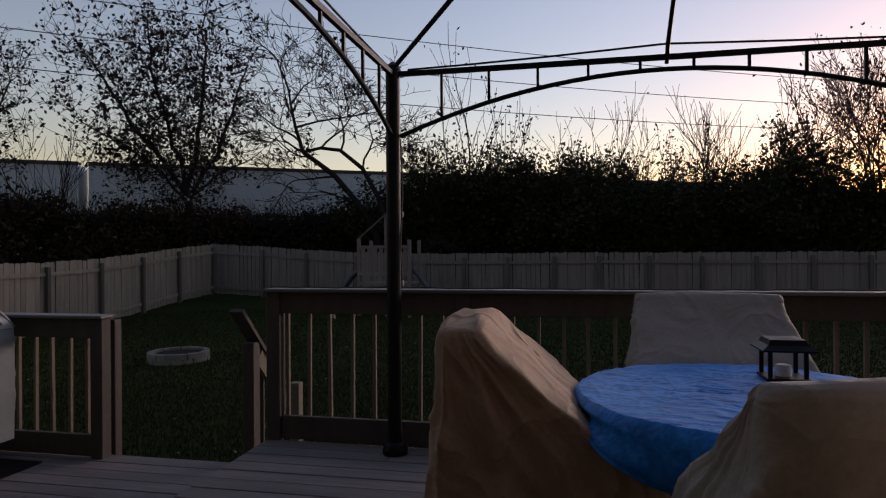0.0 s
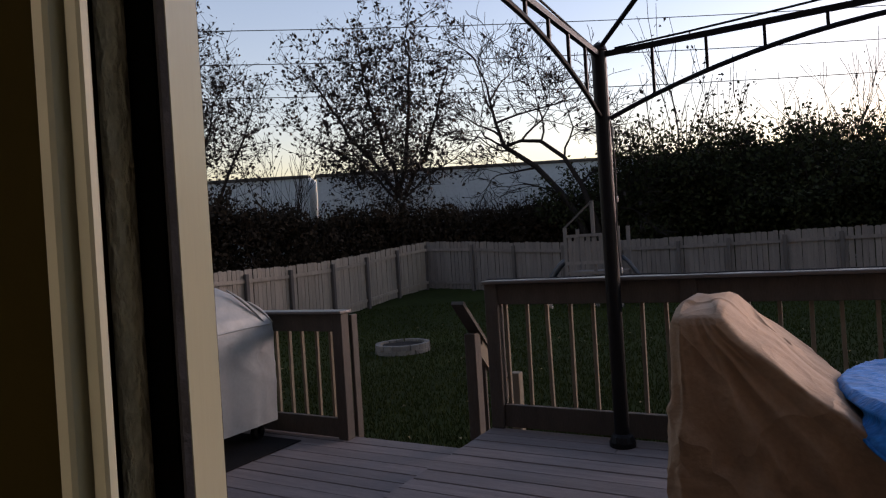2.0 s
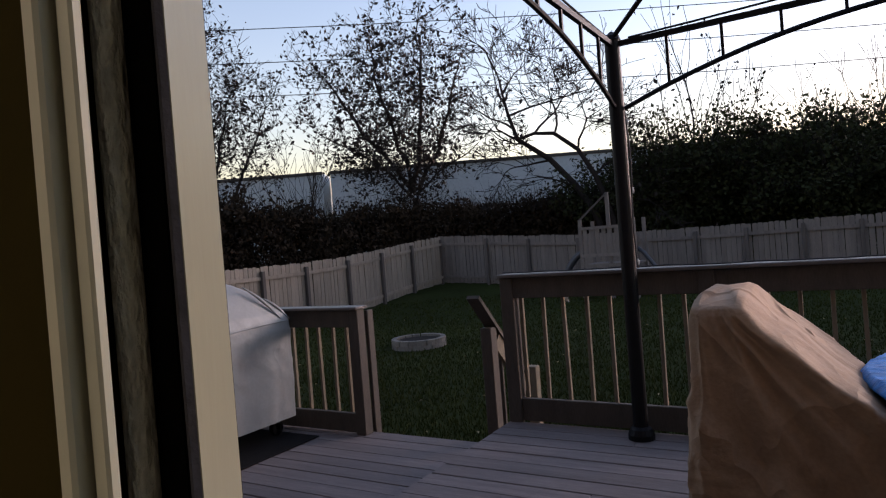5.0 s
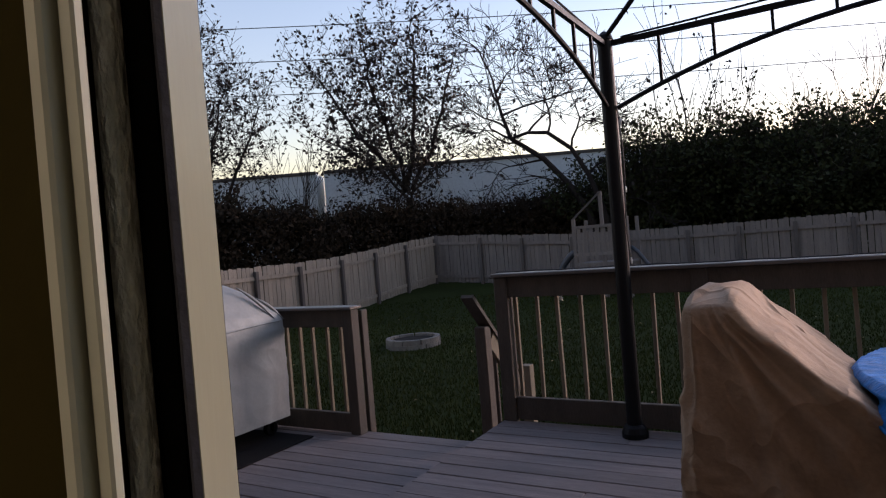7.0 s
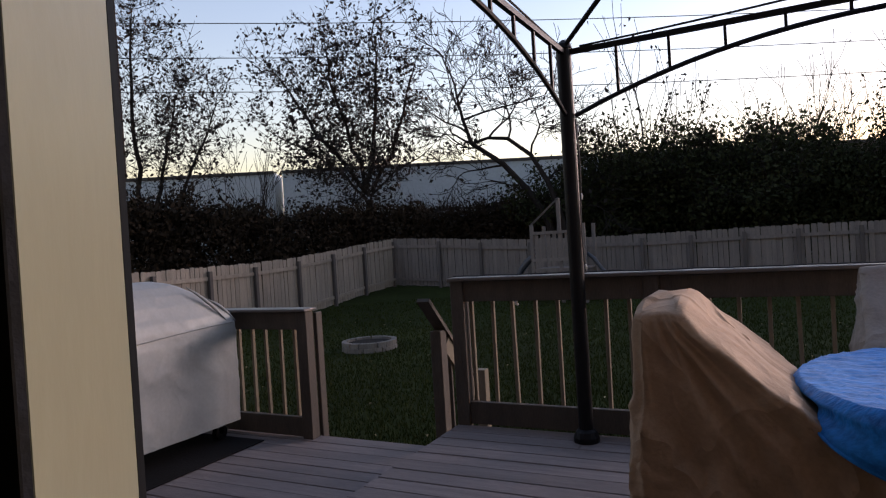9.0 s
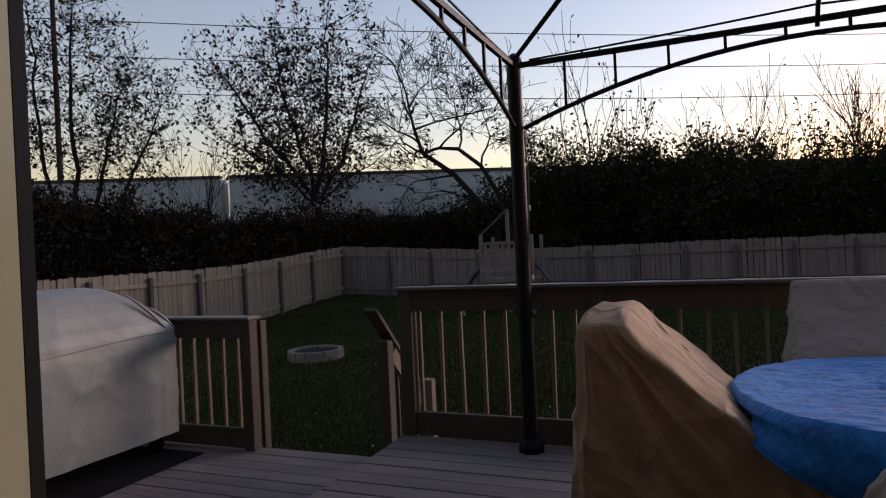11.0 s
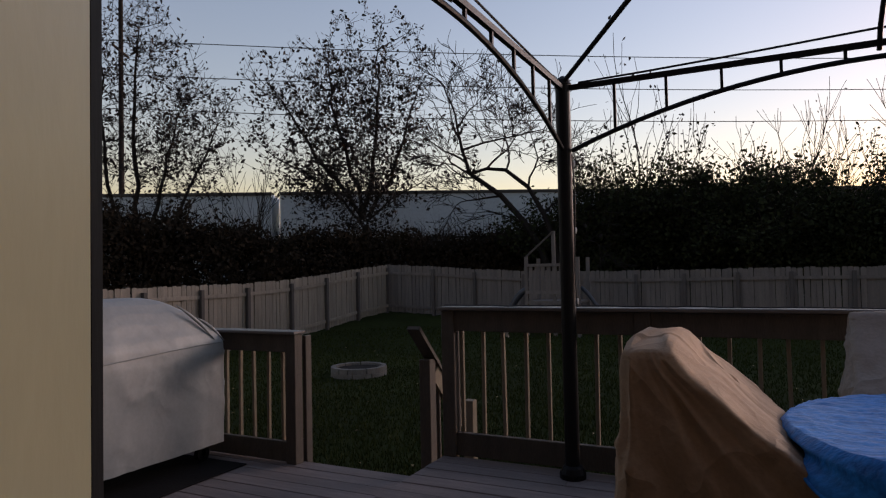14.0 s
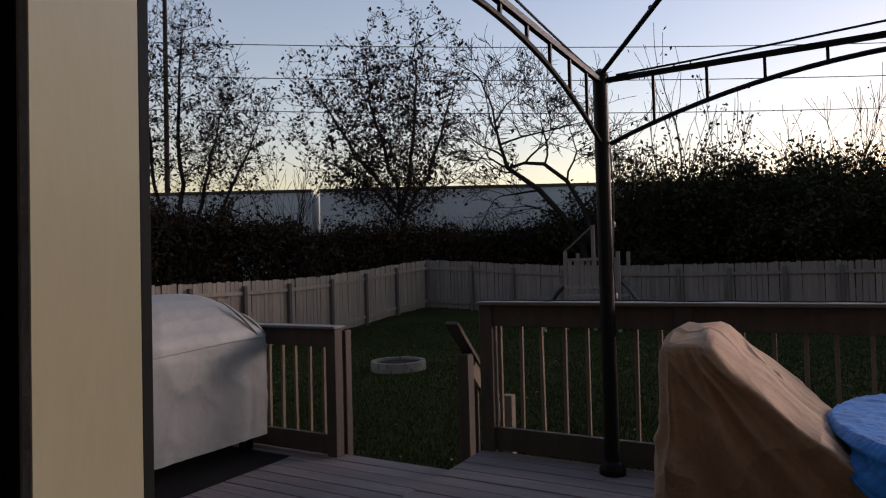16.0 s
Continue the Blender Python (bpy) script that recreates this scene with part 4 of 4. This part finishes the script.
def crooked_tree(yaw, dist, label, seed):
    """Two trunks that lean the same way, one arching over into the other, with tangled bare twigs."""
    rng = random.Random(seed)
    side = Vector((math.cos(radians(yaw)), math.sin(radians(yaw)), 0))
    t = thing("tree", label, "tree", "yard trees")
    t.location = place(yaw, dist) + Vector((0, 0, -1))
    at = lambda a, z, d=0.0: side * a + Vector((0, 0, z)) + side.cross(Vector((0, 0, 1))) * d  # noqa: E731
    wood, tips = Shape(), []
    wood.tube([at(0.5, 0), at(0.25, 1.5), at(-0.1, 2.9), at(-0.8, 4.1), at(-1.75, 5.25), at(-3.0, 6.2), at(-3.3, 7.2), at(-3.5, 8.2)], [0.18, 0.16, 0.145, 0.13, 0.115, 0.095, 0.07, 0.045], 8)
    wood.tube([at(1.0, 0, 0.3), at(0.75, 1.6, 0.3), at(0.45, 3.0, 0.3), at(0.0, 4.4, 0.3), at(-0.6, 5.5, 0.25), at(-1.5, 6.25, 0.2), at(-2.3, 6.35, 0.1), at(-3.0, 6.2)], [0.15, 0.13, 0.12, 0.105, 0.09, 0.08, 0.065, 0.055], 8)
    wood.tube([at(-3.3, 7.2), at(-2.4, 7.45), at(-1.2, 7.7, -0.2), at(0.1, 7.95, -0.3)], [0.05, 0.04, 0.03, 0.02], 6)
    for a, z, lean, length, r, d in ((-3.5, 8.2, -10, 2.2, 0.05, 3), (-3.5, 8.1, 35, 2.0, 0.045, 3), (-3.4, 7.6, -55, 1.9, 0.04, 3), (-3.0, 6.2, -80, 1.9, 0.05, 4), (-3.1, 6.6, -60, 1.8, 0.05, 3), (-2.3, 6.35, 5, 2.2, 0.05, 4), (-1.5, 6.2, 20, 2.3, 0.05, 3), (-0.6, 5.5, 30, 2.4, 0.05, 4), (0.0, 4.4, 40, 2.3, 0.05, 3), (-1.75, 5.2, -75, 2.0, 0.05, 4), (-0.8, 4.1, -70, 1.9, 0.04, 3), (-1.2, 7.7, 10, 1.8, 0.03, 3), (0.1, 7.9, 40, 1.6, 0.025, 2), (-2.4, 7.45, -5, 1.9, 0.03, 3), (-2.8, 6.0, -100, 1.6, 0.04, 3), (0.4, 3.0, 60, 1.9, 0.04, 3)):
        way = (side * math.sin(radians(lean)) + Vector((0, 0, math.cos(radians(lean)))) + Vector((0, rng.gauss(0, 0.25), 0))).normalized()
        grow(wood, tips, rng, at(a, z), way, length * (0.72 if d > 3 else 0.85), r, d, 0.85, 0.02, 0.26)
    part("trunk", wood, BARK, t)
    part("crown", leafage(tips, rng, 0.04, 0.11, 0.15), LEAF, t)


crooked_tree(17.5, 27, "crooked leaning tree with arching trunks and few leaves", 47)
tree(11.6, 29, "slender sparse tree with a few leaf clumps", 49, [(-9, 4.4, 0.06, -0.3, 2, 0), (-2, 5.4, 0.07, 0, 2, 0), (9, 4.6, 0.06, 0.3, 2, 0)], 3, 1, 0.10, 0.42, 0.5, kink=0.13)
tree(-3.2, 33, "thin bare tree above the hedge", 53, [(0, 4.0, 0.10, 0, 3, 0), (9, 3.4, 0.08, 0.3, 3, 0)], 3, 0.15, 0.06, 0.5, 0.35, kink=0.16)
tree(-8.6, 33, "thin bare tree with fine upright twigs", 57, [(-8, 4.0, 0.09, -0.2, 3, 0), (4, 3.6, 0.07, 0.1, 3, 0)], 3, 0, 0.06, 0.45, 0.4, kink=0.15)
tree(-12.2, 33, "thin bare tree with fine upright twigs", 59, [(-8, 4.0, 0.09, -0.3, 3, 0), (7, 4.6, 0.10, 0.3, 3, 0)], 3, 0, 0.06, 0.45, 0.4, kink=0.15)
tree(-21.0, 31, "leafy tree thinning in the sunset glow", 61, [(-8, 3.7, 0.13, -0.3, 4, 0), (6, 3.9, 0.13, 0.3, 4, 0)], 4, 0.5, 0.08, 0.5, 0.5)
tree(-27.0, 33, "dark leafy tree in the sunset glow", 67, [(-8, 4.6, 0.15, -0.3, 4, 0), (6, 4.8, 0.15, 0.3, 4, 0)], 4, 1, 0.08, 0.5, 0.5)


def thicket(name, label, rows, material, seed, size, count):
    """A dense belt of leaves on short stems: rows of yaw, distance, height, depth."""
    rng = random.Random(seed)
    s = Shape()

    def spot():
        t = rng.random() * (len(rows) - 1)
        i, u = int(t), t - int(t)
        return (rows[i][k] * (1 - u) + rows[i + 1][k] * u for k in range(4))

    def leaf(c, facing, h):
        a = facing.cross(Vector((rng.gauss(0, 1), rng.gauss(0, 1), rng.gauss(0, 1)))).normalized()
        b = a.cross(facing).normalized()
        s.add([c + a * h, c + b * h * 0.6, c - a * h, c - b * h * 0.6], [(0, 1, 2, 3)])

    # a dense dark body, then rounded clumps of leaves that face outwards
    for _ in range(count // 3):
        yaw, dist, high, deep = spot()
        c = place(yaw, dist + rng.gauss(0, deep))
        c.z = -1.0 + (high * (0.86 + 0.2 * soft_noise(yaw * 0.45 + seed, 3.1)) + 1.0) * rng.random() ** 0.7
        leaf(c, Vector((rng.gauss(0, 1), rng.gauss(0, 1), rng.gauss(0, 1))).normalized(), size * rng.uniform(0.7, 1.6))
    clumps = count // 190
    for _ in range(clumps):
        yaw, dist, high, deep = spot()
        uneven = 1 + 0.24 * soft_noise(yaw * 0.45 + seed, 3.1) + 0.16 * soft_noise(yaw * 1.3, seed)
        r = rng.uniform(0.35, 0.85)
        m = place(yaw, dist + rng.uniform(-1.4, 0.5) * deep)
        m.z = -0.8 + (high * uneven + 0.8) * rng.random() ** 0.6 - r * 0.6
        for _ in range(int(125 * (0.4 + r))):
            way = Vector((rng.gauss(0, 1), rng.gauss(0, 1), rng.gauss(0, 0.8))).normalized()
            bulge = r * (0.75 + 0.35 * rng.random()) * (1 + 0.4 * soft_noise(way.x * 2 + yaw, way.y * 2, way.z * 2))
            leaf(m + way * bulge, (way + Vector((rng.gauss(0, 0.45), rng.gauss(0, 0.45), rng.gauss(0, 0.45)))).normalized(), size * rng.uniform(0.6, 1.4))
    for _ in range(2600):
        t = rng.random() * (len(rows) - 1)
        i = int(t)
        u = t - i
        yaw, dist, high, deep = (rows[i][k] * (1 - u) + rows[i + 1][k] * u for k in range(4))
        c = place(yaw, dist + rng.gauss(0, deep))
        c.z = high * rng.uniform(0.3, 0.9)
        tip = c + Vector((rng.gauss(0, 0.35), rng.gauss(0, 0.35), rng.uniform(0.5, 1.3)))
        s.add([c + Vector((0.014, 0, 0)), c - Vector((0.014, 0.01, 0)), tip], [(0, 1, 2)])
    thing(name, label, "shrubs", kind="stuff", shape=s, material=material)


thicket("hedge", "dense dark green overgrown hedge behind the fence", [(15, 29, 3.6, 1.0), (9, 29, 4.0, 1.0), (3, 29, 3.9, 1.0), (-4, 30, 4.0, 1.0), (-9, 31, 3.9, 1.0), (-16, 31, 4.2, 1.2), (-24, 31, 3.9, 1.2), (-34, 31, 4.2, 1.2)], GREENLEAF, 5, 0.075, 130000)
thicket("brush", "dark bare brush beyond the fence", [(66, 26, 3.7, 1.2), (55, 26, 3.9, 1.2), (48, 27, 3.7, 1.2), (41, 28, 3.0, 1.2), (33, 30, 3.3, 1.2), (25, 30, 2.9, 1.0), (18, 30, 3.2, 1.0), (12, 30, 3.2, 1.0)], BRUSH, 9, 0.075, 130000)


def shrubs(rows, seed):
    """Uneven bushes that rise out of the hedge."""
    for i, (yaw, dist, stems, high, label) in enumerate(rows):
        rng = random.Random(seed + i)
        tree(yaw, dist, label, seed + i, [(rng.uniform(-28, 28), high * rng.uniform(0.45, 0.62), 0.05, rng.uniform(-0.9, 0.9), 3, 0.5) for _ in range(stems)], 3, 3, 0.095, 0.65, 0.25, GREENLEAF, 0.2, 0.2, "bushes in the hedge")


shrubs([(14.6, 28.5, 6, 4.4, "leafy green bush standing out of the hedge"), (12.4, 28, 6, 4.7, "leafy green bush standing out of the hedge"), (10.2, 28.4, 6, 4.6, "leafy green bush standing out of the hedge"), (8.0, 28, 6, 4.9, "leafy green bush standing out of the hedge"), (5.6, 28.5, 6, 4.9, "leafy green bush standing out of the hedge"), (3.2, 28.3, 6, 4.5, "leafy green bush standing out of the hedge"), (0.8, 29, 6, 4.3, "leafy green bush standing out of the hedge"), (-1.5, 29.5, 6, 4.2, "leafy green bush standing out of the hedge"), (-6.5, 30, 5, 4.3, "sparse dark bush beside thin bare trees"), (-11.8, 30, 6, 4.9, "rusty bush in front of the sunset glow"), (-15.0, 30, 6, 5.2, "dark bush in front of the sunset glow"), (-18.5, 30, 6, 4.7, "dark bush in front of the sunset glow")], 101)


def glow_block_woods():
    # added tree line that hides horizon glow in hedge and wagon gaps
    s, rng = Shape(), random.Random(21)
    for _ in range(2600):
        a = radians(rng.uniform(-80, 110))
        d = rng.uniform(95, 140)
        h = 9.5 * (1 + 0.3 * soft_noise(a * 9, 2)) * rng.uniform(0.5, 1.1)
        c = Vector((-d * math.sin(a), d * math.cos(a), -1.0))
        side = Vector((math.cos(a), math.sin(a), 0)) * rng.uniform(0.8, 2.2)
        s.add([c - side, c + side, c + side * 0.5 + Vector((0, 0, h * 0.8)), c + Vector((0, 0, h)), c - side * 0.6 + Vector((0, 0, h * 0.75))], [(0, 1, 2, 3, 4)])
    thing("glow_block_woods", "dark far line of woods added to hide the horizon glow", "woods", kind="stuff", shape=s, material=BRUSH)


glow_block_woods()


# ---- fence, piece by piece ----
def fence_panel(a, b, label, rng, meshes, wood):
    """Post, two rails and dog-eared pickets from a to b, the rails on the yard side."""
    a, b = Vector(a), Vector(b)
    f = thing("fence_panel", label, "fence", "yard fence panels")
    turn = math.atan2(b.y - a.y, b.x - a.x)
    length = (b - a).length
    f.matrix_world = Matrix.Translation((a.x, a.y, 0)) @ Matrix.Rotation(turn, 4, "Z")
    za, zb = land(a.x, a.y), land(b.x, b.y)
    part("post", Shape().box((-0.055, -0.13, za - 0.05), (0.055, -0.02, za + 1.74), 0.006), FENCE_POST, f)
    for h in (0.28, 1.55):
        part("rail", Shape().bar((0.05, -0.042, za + h), (length - 0.05, -0.042, zb + h), 0.04, 0.10), wood, f)
    n = round(length / 0.152)
    for i in range(n):
        t = (i + 0.5) / n
        p = part("picket", meshes[rng.randrange(len(meshes))], wood, f)
        p.location = (t * length, 0, za + (zb - za) * t + rng.uniform(-0.015, 0.02))
        p.rotation_euler = (rng.uniform(-0.01, 0.01), rng.uniform(-0.008, 0.008), 0)


def fences():
    rng = random.Random(12)
    meshes, warm = [], []
    for w, h in ((0.0705, 1.86), (0.069, 1.85), (0.072, 1.865)):
        s = Shape()
        for y in (-0.009, 0.009):
            s.v += [(-w, y, 0.04), (w, y, 0.04), (w, y, h - 0.028), (w - 0.024, y, h), (-w + 0.024, y, h), (-w, y, h - 0.028)]
        s.f = [(0, 1, 2, 3, 4, 5), (11, 10, 9, 8, 7, 6)] + [(i, 6 + i, 6 + (i + 1) % 6, (i + 1) % 6) for i in range(6)]
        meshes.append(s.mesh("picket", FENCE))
        warm.append(s.mesh("picket", FENCE_LIT))
    ys = [22.0, 19.82, 17.96, 16.15, 14.25, 12.55, 10.8, 9.0]
    xs = [-13.34, -11.3, -9.6, -7.7, -5.78, -3.86, -2.37, -0.83, 0.62, 2.2, 3.8, 5.4, 7.0, 8.6, 10.2, 11.8]
    # side run takes the paler, lit wood colour; back run the plain one
    for y0, y1 in zip(ys, ys[1:]):
        fence_panel((-13.34, y1, 0), (-13.34, y0, 0), "weathered wooden picket fence panel, evening light in its colour", rng, warm, FENCE_LIT)
    for x0, x1 in zip(xs, xs[1:]):
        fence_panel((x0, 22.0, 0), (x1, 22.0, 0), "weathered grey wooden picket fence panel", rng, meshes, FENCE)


fences()
